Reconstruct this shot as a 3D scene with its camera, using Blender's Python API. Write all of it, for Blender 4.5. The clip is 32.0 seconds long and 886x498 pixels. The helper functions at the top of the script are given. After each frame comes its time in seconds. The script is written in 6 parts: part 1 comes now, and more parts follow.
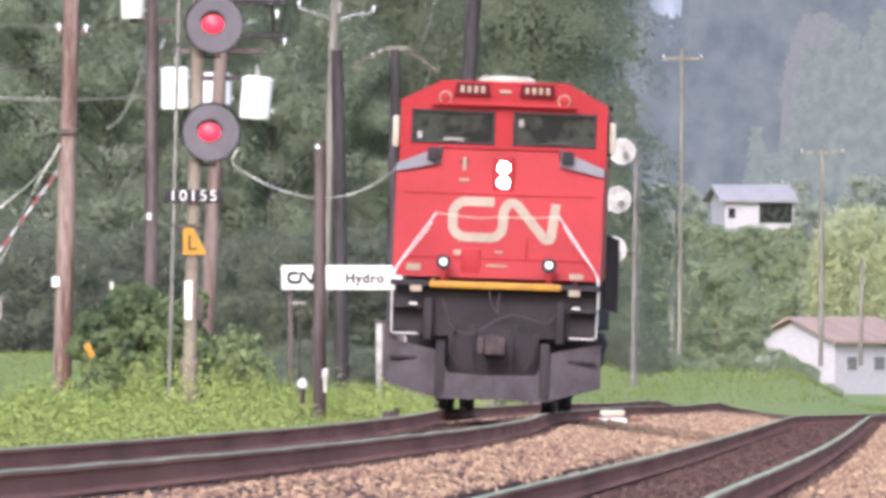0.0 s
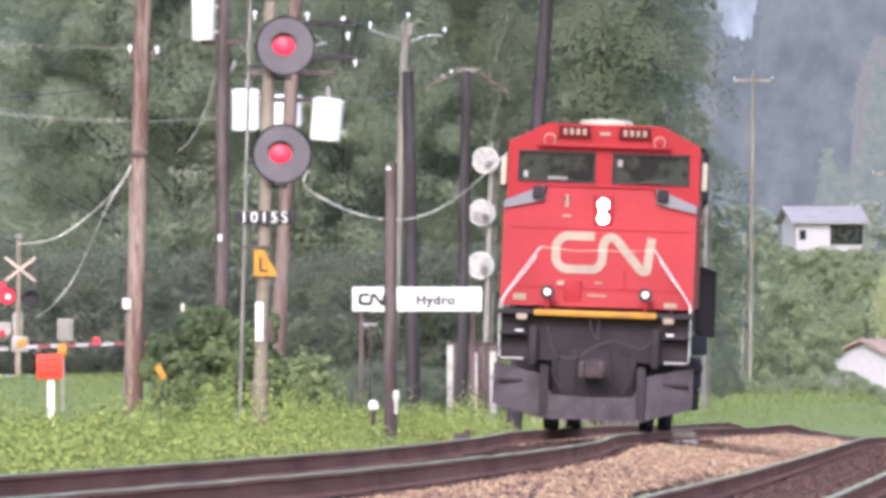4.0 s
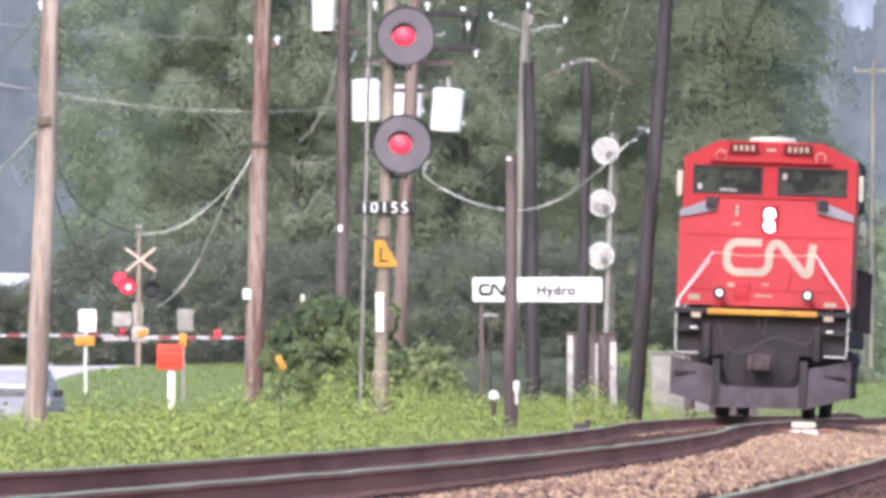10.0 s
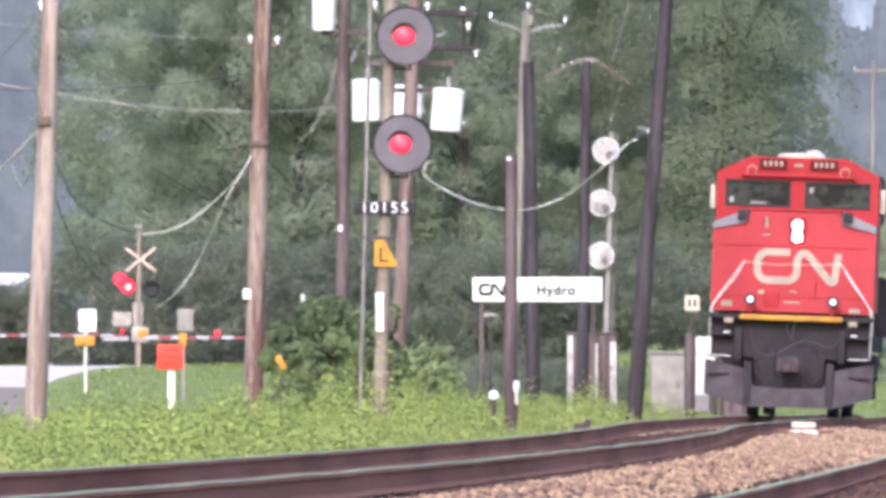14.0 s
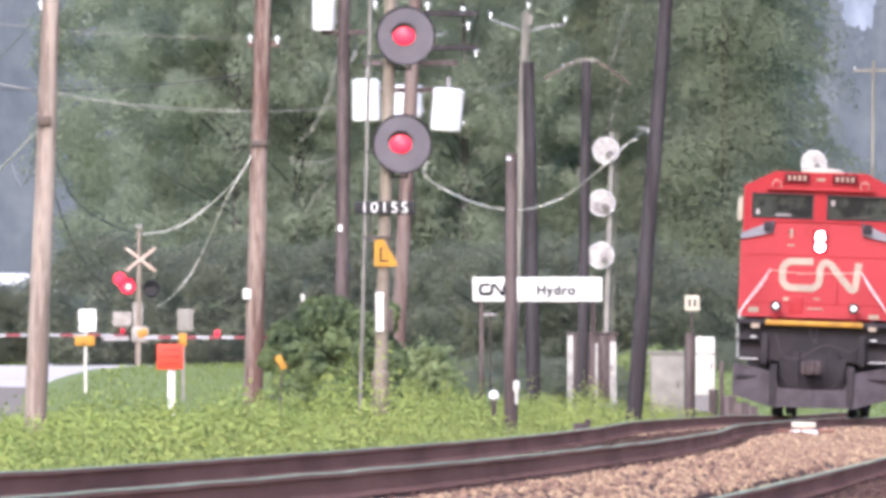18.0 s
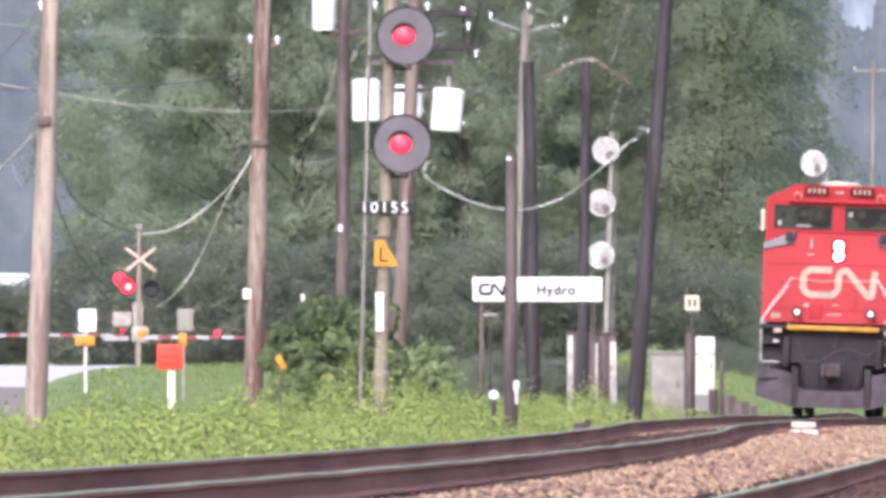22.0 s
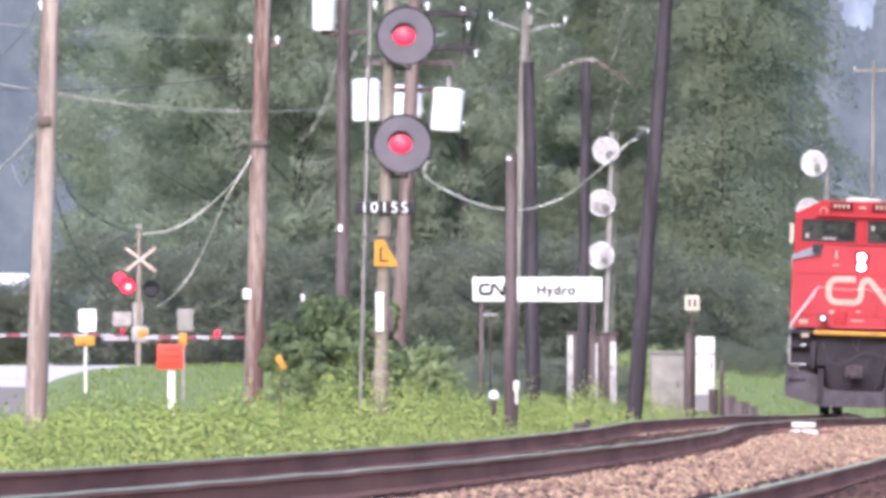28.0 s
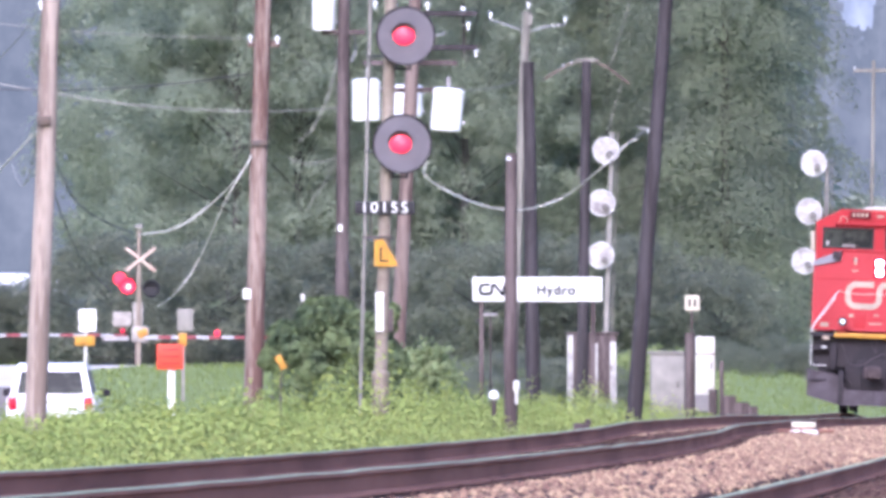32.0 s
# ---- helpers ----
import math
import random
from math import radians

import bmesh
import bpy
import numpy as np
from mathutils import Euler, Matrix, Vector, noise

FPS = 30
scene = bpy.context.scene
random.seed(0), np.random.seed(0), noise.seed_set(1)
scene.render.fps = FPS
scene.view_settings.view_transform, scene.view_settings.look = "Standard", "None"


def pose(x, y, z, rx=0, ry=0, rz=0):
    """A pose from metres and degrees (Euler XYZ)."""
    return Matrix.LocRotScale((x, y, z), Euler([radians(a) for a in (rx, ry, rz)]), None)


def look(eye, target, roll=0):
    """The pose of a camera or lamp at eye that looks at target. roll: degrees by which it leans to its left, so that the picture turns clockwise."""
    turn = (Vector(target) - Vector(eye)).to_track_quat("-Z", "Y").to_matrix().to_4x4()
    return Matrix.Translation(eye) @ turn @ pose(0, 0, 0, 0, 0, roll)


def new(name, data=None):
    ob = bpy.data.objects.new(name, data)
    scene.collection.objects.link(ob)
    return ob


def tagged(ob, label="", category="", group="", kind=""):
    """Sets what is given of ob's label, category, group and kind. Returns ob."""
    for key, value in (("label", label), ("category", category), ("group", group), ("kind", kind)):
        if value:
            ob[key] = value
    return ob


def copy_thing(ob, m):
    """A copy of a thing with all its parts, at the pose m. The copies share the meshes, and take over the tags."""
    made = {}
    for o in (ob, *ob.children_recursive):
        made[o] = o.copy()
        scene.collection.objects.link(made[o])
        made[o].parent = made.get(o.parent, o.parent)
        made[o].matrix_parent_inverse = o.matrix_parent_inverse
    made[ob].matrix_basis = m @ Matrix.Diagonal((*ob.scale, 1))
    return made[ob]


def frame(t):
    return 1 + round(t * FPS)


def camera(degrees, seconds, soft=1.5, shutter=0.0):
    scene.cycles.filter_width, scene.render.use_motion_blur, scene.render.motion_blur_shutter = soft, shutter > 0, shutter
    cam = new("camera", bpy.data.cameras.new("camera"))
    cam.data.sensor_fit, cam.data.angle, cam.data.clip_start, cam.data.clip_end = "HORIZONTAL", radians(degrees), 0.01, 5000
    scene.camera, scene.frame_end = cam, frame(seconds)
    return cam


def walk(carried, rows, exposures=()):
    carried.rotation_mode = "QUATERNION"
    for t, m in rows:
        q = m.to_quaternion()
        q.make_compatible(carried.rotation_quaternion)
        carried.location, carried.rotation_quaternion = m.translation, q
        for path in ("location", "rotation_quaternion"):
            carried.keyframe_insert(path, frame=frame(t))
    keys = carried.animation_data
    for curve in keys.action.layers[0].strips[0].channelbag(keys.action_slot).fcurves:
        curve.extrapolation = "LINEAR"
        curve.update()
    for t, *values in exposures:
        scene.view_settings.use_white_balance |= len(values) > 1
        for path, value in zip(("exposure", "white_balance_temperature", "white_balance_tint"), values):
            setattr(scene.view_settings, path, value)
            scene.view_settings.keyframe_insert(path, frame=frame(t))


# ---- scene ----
# The eye stands on a tripod by the line, 0.54 m over the near rail; it swings over to the left and settles.
cam = camera(2.6, 32.0, soft=3.8)
EYE = (0.0, 0.0, 0.54)
SWING = [(0, 9.796, 6.501), (0.5, 9.770, 6.484), (1, 9.741, 6.470), (1.5, 9.741, 6.470), (2, 9.654, 6.528), (2.2, 9.784, 6.947), (2.5, 9.972, 7.541), (3, 9.529, 7.497), (3.5, 8.467, 7.381), (4, 6.163, 7.613), (4.5, 1.375, 8.186), (5, -0.261, 7.700), (5.7, -0.145, 7.208), (6.5, -0.043, 7.034), (7, -0.029, 7.121), (7.5, 0.000, 7.121), (20, 0.000, 7.106), (32, 0.000, 7.106)]
walk(cam, [(t, look(EYE, (EYE[0] + px, 1000.0, EYE[2] + pz))) for t, px, pz in SWING], exposures=[(0.0, 1.24, 5720, 21), (4.0, 1.24, 5690, 21), (8.0, 1.28, 5630, 21), (20.0, 1.31, 5640, 22), (27.0, 1.34, 5540, 24), (32.0, 1.38, 5180, 30)])

# ---- light: bright hazy daylight, high sun behind and to the left of the eye
world = bpy.data.worlds.new("sky")
scene.world = world
world.use_nodes = True
wn = world.node_tree
bg = wn.nodes["Background"]
sky = wn.nodes.new("ShaderNodeTexSky")
sky.sky_type, sky.sun_disc = "NISHITA", False
SUN_EL, SUN_AZ = 34.0, 190.0
sky.sun_elevation, sky.sun_rotation = radians(SUN_EL), radians(SUN_AZ)
sky.dust_density, sky.air_density = 4.0, 1.0
wn.links.new(sky.outputs[0], bg.inputs[0])
bg.inputs[1].default_value = 0.15
sun = new("sun", bpy.data.lights.new("sun", "SUN"))
sun.data.energy, sun.data.angle, sun.data.color = 0.9, radians(14.0), (1.0, 0.97, 0.92)
sun.matrix_world = look((math.sin(radians(SUN_AZ)) * 100, math.cos(radians(SUN_AZ)) * 100, math.tan(radians(SUN_EL)) * 100), (0, 0, 0))


# ---- materials
def mat(name, col, rough=0.6, metal=0.0, col2=None, scale=3.0, fine=40.0, bump=0.2, amount=0.5, rand="", spread=0.25, emit=None, power=1.0, stretch=(1, 1, 1), bump_dist=0.01, spec=0.25, hard=(0.55, 0.9)):
    m = bpy.data.materials.new(name)
    m.use_nodes = True
    n, l = m.node_tree.nodes, m.node_tree.links
    b = n["Principled BSDF"]
    b.inputs["Roughness"].default_value, b.inputs["Metallic"].default_value = rough, metal
    b.inputs["Specular IOR Level"].default_value = spec
    if emit:
        b.inputs["Base Color"].default_value = (*col, 1)
        b.inputs["Emission Color"].default_value, b.inputs["Emission Strength"].default_value = (*emit, 1), power
        return m
    tc, mp = n.new("ShaderNodeTexCoord"), n.new("ShaderNodeMapping")
    mp.inputs["Scale"].default_value = stretch
    l.new(tc.outputs["Object"], mp.inputs["Vector"])
    big, small = n.new("ShaderNodeTexNoise"), n.new("ShaderNodeTexNoise")
    for tex, sc in ((big, scale), (small, fine)):
        tex.inputs["Scale"].default_value, tex.inputs["Detail"].default_value = sc, 4.0
        l.new(mp.outputs[0], tex.inputs["Vector"])
    add = n.new("ShaderNodeMath")
    add.operation = "MULTIPLY_ADD"
    l.new(small.outputs[0], add.inputs[0])
    add.inputs[1].default_value = 0.45
    l.new(big.outputs[0], add.inputs[2])
    ramp = n.new("ShaderNodeMapRange")
    ramp.inputs["From Min"].default_value, ramp.inputs["From Max"].default_value = hard
    l.new(add.outputs[0], ramp.inputs["Value"])
    mix = n.new("ShaderNodeMix")
    mix.data_type = "RGBA"
    c2 = col2 or tuple(c * (1 - amount) for c in col)
    mix.inputs["A"].default_value, mix.inputs["B"].default_value = (*col, 1), (*c2, 1)
    l.new(ramp.outputs[0], mix.inputs["Factor"])
    out = mix.outputs["Result"]
    if rand:
        if rand == "object":
            src = n.new("ShaderNodeObjectInfo").outputs["Random"]
        else:
            src = n.new("ShaderNodeNewGeometry").outputs["Random Per Island"]
        mr = n.new("ShaderNodeMapRange")
        mr.inputs["To Min"].default_value, mr.inputs["To Max"].default_value = 1 - spread, 1 + spread
        l.new(src, mr.inputs["Value"])
        hsv = n.new("ShaderNodeHueSaturation")
        l.new(mr.outputs[0], hsv.inputs["Value"])
        hr = n.new("ShaderNodeMapRange")
        hr.inputs["To Min"].default_value, hr.inputs["To Max"].default_value = 0.5 - spread * 0.05, 0.5 + spread * 0.05
        l.new(src, hr.inputs["Value"])
        l.new(hr.outputs[0], hsv.inputs["Hue"])
        l.new(out, hsv.inputs["Color"])
        out = hsv.outputs[0]
    l.new(out, b.inputs["Base Color"])
    if bump:
        bp = n.new("ShaderNodeBump")
        bp.inputs["Strength"].default_value, bp.inputs["Distance"].default_value = bump, bump_dist
        l.new(small.outputs[0], bp.inputs["Height"])
        l.new(bp.outputs[0], b.inputs["Normal"])
    return m


def leafy(name, col, col2, spread=0.35, trans=0.35, size=0.35):
    """Leaves: matte green with light passing through."""
    m = mat(name, col, 0.65, col2=col2, scale=size, fine=size * 6, bump=0, rand="island", spread=spread)
    n, l = m.node_tree.nodes, m.node_tree.links
    b = n["Principled BSDF"]
    b.inputs["Specular IOR Level"].default_value = 0.15
    t = n.new("ShaderNodeBsdfTranslucent")
    l.new(b.inputs["Base Color"].links[0].from_socket, t.inputs["Color"])
    mx = n.new("ShaderNodeMixShader")
    mx.inputs[0].default_value = trans
    l.new(b.outputs[0], mx.inputs[1])
    l.new(t.outputs[0], mx.inputs[2])
    l.new(mx.outputs[0], n["Material Output"].inputs["Surface"])
    return m


RED = mat("red_paint", (0.3, 0.025, 0.028), 0.5, col2=(0.26, 0.021, 0.024), scale=1.2, fine=14, bump=0.05, spec=0.12)
BOARD_RED = mat("dark_red_board", (0.1, 0.01, 0.013), 0.6, amount=0.3, spec=0.1)
LOCO_WHITE = mat("off_white_paint", (0.31, 0.25, 0.185), 0.55, amount=0.25)
CREAM = mat("cream_paint", (0.5, 0.46, 0.36), 0.5, amount=0.2)
COUPLER = mat("dusty_coupler_steel", (0.085, 0.066, 0.066), 0.85, col2=(0.05, 0.04, 0.04), scale=6, fine=40, spec=0.08)
LOCO_BLACK = mat("grimy_black_paint", (0.029, 0.026, 0.029), 0.8, col2=(0.044, 0.038, 0.04), scale=2, fine=20, spec=0.08)
LOCO_GREY = mat("anti_glare_grey", (0.2, 0.195, 0.215), 0.7, amount=0.2)
PLOW = mat("dusty_plow_grey", (0.08, 0.069, 0.076), 0.8, col2=(0.05, 0.043, 0.045), scale=2.5, fine=25, spec=0.08)
YELLOW = mat("yellow_paint", (0.46, 0.24, 0.02), 0.55, col2=(0.3, 0.15, 0.03), scale=4)
WHITE = mat("white_paint", (0.74, 0.74, 0.7), 0.45, amount=0.12, scale=4)
RAILING = mat("white_handrail_paint", (0.6, 0.6, 0.57), 0.4, amount=0.1)
STEEL = mat("galvanised_steel", (0.42, 0.42, 0.42), 0.45, 0.6, amount=0.3, scale=5)
DARK_STEEL = mat("dark_steel", (0.06, 0.055, 0.055), 0.55, 0.3, col2=(0.1, 0.075, 0.06), scale=4)
SIGNAL_GREY = mat("signal_disc_grey", (0.135, 0.125, 0.135), 0.8, amount=0.2, scale=3, spec=0.1)
SIGNAL_BLACK = mat("signal_black", (0.025, 0.024, 0.026), 0.6, amount=0.2)
ALU = mat("aluminium_paint", (0.7, 0.69, 0.7), 0.45, 0.2, amount=0.3, scale=3)
RUST = mat("rusty_rail_steel", (0.3, 0.158, 0.115), 0.95, col2=(0.205, 0.108, 0.08), scale=1.5, fine=5, bump=0.0, spec=0.03, stretch=(1, 0.06, 1))
# Pale matte tone of the polished head, with its sky glare painted in.
RAILTOP = mat("polished_rail_head_glare", (0.33, 0.36, 0.23), 0.8, 0.0, spec=0.1, amount=0.25, scale=1.0, fine=9)
TIE = mat("weathered_tie_wood", (0.12, 0.085, 0.075), 0.9, col2=(0.07, 0.05, 0.045), scale=2, fine=30, bump=0.5, rand="object", spread=0.3, stretch=(0.4, 3, 3))
WOODS = [mat("pole_wood_" + k, a, 0.85, col2=b, scale=1.6, fine=14, bump=0.6, stretch=(3.5, 3.5, 0.3), bump_dist=0.02, hard=(0.62, 0.8), spec=0.1)
         for k, a, b in (("tan", (0.34, 0.28, 0.235), (0.19, 0.145, 0.12)), ("brown", (0.27, 0.21, 0.175), (0.115, 0.068, 0.056)),
                         ("dark", (0.125, 0.1, 0.095), (0.065, 0.05, 0.048)), ("grey", (0.225, 0.215, 0.18), (0.14, 0.13, 0.11)),
                         ("creosote", (0.062, 0.055, 0.058), (0.038, 0.033, 0.034)))]
TAN, BROWN, DARKWOOD, GREYWOOD, CREO = WOODS
MIDWOOD = mat("pole_wood_mid", (0.19, 0.147, 0.128), 0.85, col2=(0.115, 0.08, 0.07), scale=1.6, fine=14, bump=0.6, stretch=(3.5, 3.5, 0.3), bump_dist=0.02, hard=(0.62, 0.8), spec=0.1)
DISC_FAR = mat("sunlit_pale_disc", (0.38, 0.37, 0.34), 0.75, col2=(0.2, 0.18, 0.18), scale=3, fine=9, hard=(0.66, 0.95), spec=0.1)
DISC_PALE = mat("weathered_pale_disc", (0.34, 0.32, 0.31), 0.75, amount=0.4, scale=8, spec=0.1)
GATEGREY = mat("gate_machine_grey", (0.36, 0.335, 0.295), 0.7, col2=(0.22, 0.2, 0.175), scale=2, fine=8)
CABWHITE = mat("white_cabinet_paint", (0.54, 0.53, 0.47), 0.6, amount=0.2, scale=3)
CABINET = mat("cabinet_grey_paint", (0.25, 0.235, 0.205), 0.7, amount=0.3, scale=3)
GREYMAST = mat("dull_grey_mast", (0.19, 0.18, 0.165), 0.8, col2=(0.12, 0.11, 0.1), scale=2, fine=12, spec=0.08)
MASTPAINT = mat("mast_paint", (0.26, 0.222, 0.17), 0.7, col2=(0.165, 0.132, 0.1), scale=2, fine=20)
CERAMIC = mat("white_porcelain", (0.8, 0.82, 0.8), 0.15, amount=0.05)
TRANSFORMER = mat("transformer_grey_paint", (0.8, 0.8, 0.8), 0.35, amount=0.1)
CABLE_PALE = mat("bright_cable_sheath", (0.6, 0.59, 0.53), 0.9, amount=0.2, spec=0.02)
CABLE_DARK = mat("dark_cable_sheath", (0.06, 0.06, 0.065), 0.5, amount=0.2)
CABLE_GREY = mat("weathered_wire", (0.34, 0.33, 0.3), 0.9, amount=0.2, spec=0.02)
BALLAST = mat("ballast_bed", (0.13, 0.083, 0.064), 0.95, col2=(0.08, 0.052, 0.042), scale=1.0, fine=25, bump=0.8, bump_dist=0.03, spec=0.05)
DIRTSTONE = mat("dirty_stone", (0.108, 0.066, 0.054), 0.95, col2=(0.068, 0.042, 0.036), scale=3, fine=30, bump=0.3, rand="island", spread=0.4, spec=0.05)
STONE = mat("ballast_stone", (0.37, 0.252, 0.158), 0.9, col2=(0.245, 0.158, 0.108), scale=0.45, fine=3, bump=0.0, rand="island", spread=0.33, spec=0.08, hard=(0.6, 0.85))
EARTH = mat("grass_ground", (0.18, 0.226, 0.068), 0.95, col2=(0.15, 0.192, 0.06), scale=0.25, fine=4.0, bump=0.6, bump_dist=0.05)
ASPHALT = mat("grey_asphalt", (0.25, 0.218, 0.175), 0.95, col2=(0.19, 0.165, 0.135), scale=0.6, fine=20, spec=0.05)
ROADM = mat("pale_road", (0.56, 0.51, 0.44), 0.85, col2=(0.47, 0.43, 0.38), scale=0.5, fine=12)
WEED = leafy("weed_leaves", (0.36, 0.41, 0.11), (0.225, 0.29, 0.09), 0.18, 0.4, 0.55)
GRASSM = leafy("field_grass", (0.182, 0.228, 0.068), (0.16, 0.202, 0.062), 0.1)
# Light and dark leaf patches paint the bush's bright sprays and shaded hollows.
BUSHM = leafy("bush_leaves", (0.215, 0.268, 0.118), (0.08, 0.112, 0.062), 0.2, 0.4, 2.4)
# Wood and undergrowth leaves lightened and greyed: their colour carries the distance haze.
TREEM = leafy("hazed_broadleaf_leaves", (0.395, 0.445, 0.318), (0.345, 0.388, 0.292), 0.05, 0.72)
UNDERM = leafy("hazed_undergrowth_leaves", (0.262, 0.28, 0.2), (0.222, 0.24, 0.176), 0.05, 0.72)
LIGHTSHRUB = leafy("light_shrub_leaves", (0.33, 0.39, 0.16), (0.27, 0.32, 0.14), 0.12, 0.5, 0.8)
# Conifer green is lightened the same way, haze in its base colour.
CEDARM = leafy("hazed_conifer_sprays", (0.335, 0.375, 0.25), (0.265, 0.295, 0.228), 0.09, 0.72)
# Hillside leaves paler still, the haze painted into their base colours.
FARLEAF = leafy("hazed_far_leaves", (0.36, 0.41, 0.25), (0.32, 0.365, 0.235), 0.06, 0.6)
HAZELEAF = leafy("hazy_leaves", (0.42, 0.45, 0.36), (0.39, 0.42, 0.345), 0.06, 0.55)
WILLOWM = leafy("hazed_willow_leaves", (0.52, 0.55, 0.33), (0.48, 0.51, 0.315), 0.06, 0.55)
BARK = mat("bark", (0.12, 0.115, 0.1), 0.95, amount=0.5, scale=2, fine=12, bump=0.8, stretch=(2, 2, 0.4))
ORANGE = mat("orange_red_sign", (0.62, 0.06, 0.028), 0.5, amount=0.15)
# Faint greenish patches painted in for reflections on the opaque panes.
GLASS_DARK = mat("tinted_glass", (0.012, 0.014, 0.014), 0.14, col2=(0.035, 0.04, 0.033), scale=2.2, fine=5, hard=(0.66, 0.8), bump=0, spec=0.12)
# Grey base colour takes the place of sky reflected in the glass.
GLASS_PALE = mat("painted_sky_glass", (0.15, 0.158, 0.16), 0.15, amount=0.3, bump=0, spec=0.5)
RUBBER = mat("tyre_rubber", (0.02, 0.02, 0.02), 0.85, amount=0.2)
CARWHITE = mat("white_car_paint", (0.82, 0.82, 0.84), 0.2, amount=0.04, bump=0)
CARSILVER = mat("silver_car_paint", (0.3, 0.295, 0.295), 0.55, 0.0, amount=0.1, bump=0, spec=0.1)
TAILRED = mat("tail_lamp_red", (0.45, 0.01, 0.03), 0.2, amount=0.1, bump=0)
INKBLACK = mat("black_lettering", (0.02, 0.02, 0.022), 0.6, amount=0.1, bump=0)
CONCRETE = mat("concrete", (0.2, 0.19, 0.185), 0.9, amount=0.25, scale=2, fine=20)
ROOFM = mat("pink_brown_shingles", (0.32, 0.235, 0.195), 0.9, amount=0.2, scale=1)
ROOFGREY = mat("grey_shingles", (0.27, 0.265, 0.275), 0.9, amount=0.15, scale=1)
WALLWHITE = mat("white_siding", (0.4, 0.39, 0.4), 0.7, amount=0.1)
RED_LIT = mat("lit_red_lens", (0.6, 0.02, 0.03), 0.3, emit=(1.0, 0.02, 0.045), power=0.85)
RED_HOT = mat("lit_red_bulb", (0.8, 0.1, 0.1), 0.3, emit=(1.0, 0.62, 0.4), power=1.0)
HEAD_LIT = mat("lit_headlight", (0.9, 0.9, 0.9), 0.2, emit=(1.0, 0.97, 0.98), power=14.0)
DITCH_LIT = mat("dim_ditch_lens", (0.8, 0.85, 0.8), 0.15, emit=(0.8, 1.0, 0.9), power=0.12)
AMBER_LIT = mat("lit_amber_lens", (0.9, 0.6, 0.3), 0.2, emit=(1.0, 0.6, 0.3), power=1.1)


# ---- mesh helpers
class Shape:
    """Collects corners and faces of one mesh."""

    def __init__(self):
        self.v, self.f, self.k = [], [], []

    def add(self, verts, faces, k=0):
        o = len(self.v)
        self.v += [tuple(p) for p in verts]
        self.f += [tuple(i + o for i in q) for q in faces]
        self.k += [k] * len(faces)
        return self

    def box(self, c, s, k=0, bevel=0.0, rot=None):
        bm = bmesh.new()
        bmesh.ops.create_cube(bm, size=1.0, matrix=Matrix.Diagonal((*s, 1)))
        if bevel:
            bmesh.ops.bevel(bm, geom=bm.edges[:], offset=bevel, segments=2, affect="EDGES", profile=0.5)
        m = Matrix.Translation(c) @ (rot or Matrix())
        bm.verts.index_update()
        self.add([m @ v.co for v in bm.verts], [[v.index for v in q.verts] for q in bm.faces], k)
        bm.free()
        return self

    def rod(self, a, b, r, r2=None, n=12, k=0, caps=True):
        a, b = Vector(a), Vector(b)
        r2 = r if r2 is None else r2
        q = (b - a).to_track_quat("Z", "Y")
        ring = [Vector((math.cos(i * math.tau / n), math.sin(i * math.tau / n), 0)) for i in range(n)]
        vs = [a + q @ (p * r) for p in ring] + [b + q @ (p * r2) for p in ring]
        fs = [(i, (i + 1) % n, n + (i + 1) % n, n + i) for i in range(n)]
        if caps:
            fs += [tuple(range(n))[::-1], tuple(range(n, 2 * n))]
        return self.add(vs, fs, k)

    def tube(self, pts, r, n=6, k=0):
        pts = [Vector(p) for p in pts]
        vs, fs = [], []
        for i, p in enumerate(pts):
            d = pts[min(i + 1, len(pts) - 1)] - pts[max(i - 1, 0)]
            q = d.to_track_quat("Z", "Y")
            vs += [p + q @ Vector((math.cos(j * math.tau / n) * r, math.sin(j * math.tau / n) * r, 0)) for j in range(n)]
        for i in range(len(pts) - 1):
            fs += [(i * n + j, i * n + (j + 1) % n, (i + 1) * n + (j + 1) % n, (i + 1) * n + j) for j in range(n)]
        fs += [tuple(range(n))[::-1], tuple(range((len(pts) - 1) * n, len(pts) * n))]
        return self.add(vs, fs, k)

    def prism(self, poly, y0, y1, k=0):
        """poly in x, z; drawn out along y. y0 and y1 may be lists, one value a corner."""
        n = len(poly)
        a = y0 if isinstance(y0, (list, tuple)) else [y0] * n
        b = y1 if isinstance(y1, (list, tuple)) else [y1] * n
        vs = [(p[0], a[i], p[1]) for i, p in enumerate(poly)] + [(p[0], b[i], p[1]) for i, p in enumerate(poly)]
        fs = [(i, n + i, n + (i + 1) % n, (i + 1) % n) for i in range(n)] + [tuple(range(n)), tuple(range(n, 2 * n))[::-1]]
        return self.add(vs, fs, k)

    def lathe(self, prof, c, axis, n=24, k=0):
        """prof: radius and distance along axis."""
        q, c = Vector(axis).to_track_quat("Z", "Y"), Vector(c)
        vs, fs = [], []
        for r, h in prof:
            vs += [c + q @ Vector((math.cos(j * math.tau / n) * r, math.sin(j * math.tau / n) * r, h)) for j in range(n)]
        for i in range(len(prof) - 1):
            fs += [(i * n + j, i * n + (j + 1) % n, (i + 1) * n + (j + 1) % n, (i + 1) * n + j) for j in range(n)]
        fs += [tuple(range(n))[::-1], tuple(range((len(prof) - 1) * n, len(prof) * n))]
        return self.add(vs, fs, k)

    def mesh(self, name, mats, smooth=False, weld=False):
        me = bpy.data.meshes.new(name)
        me.from_pydata(self.v, [], self.f)
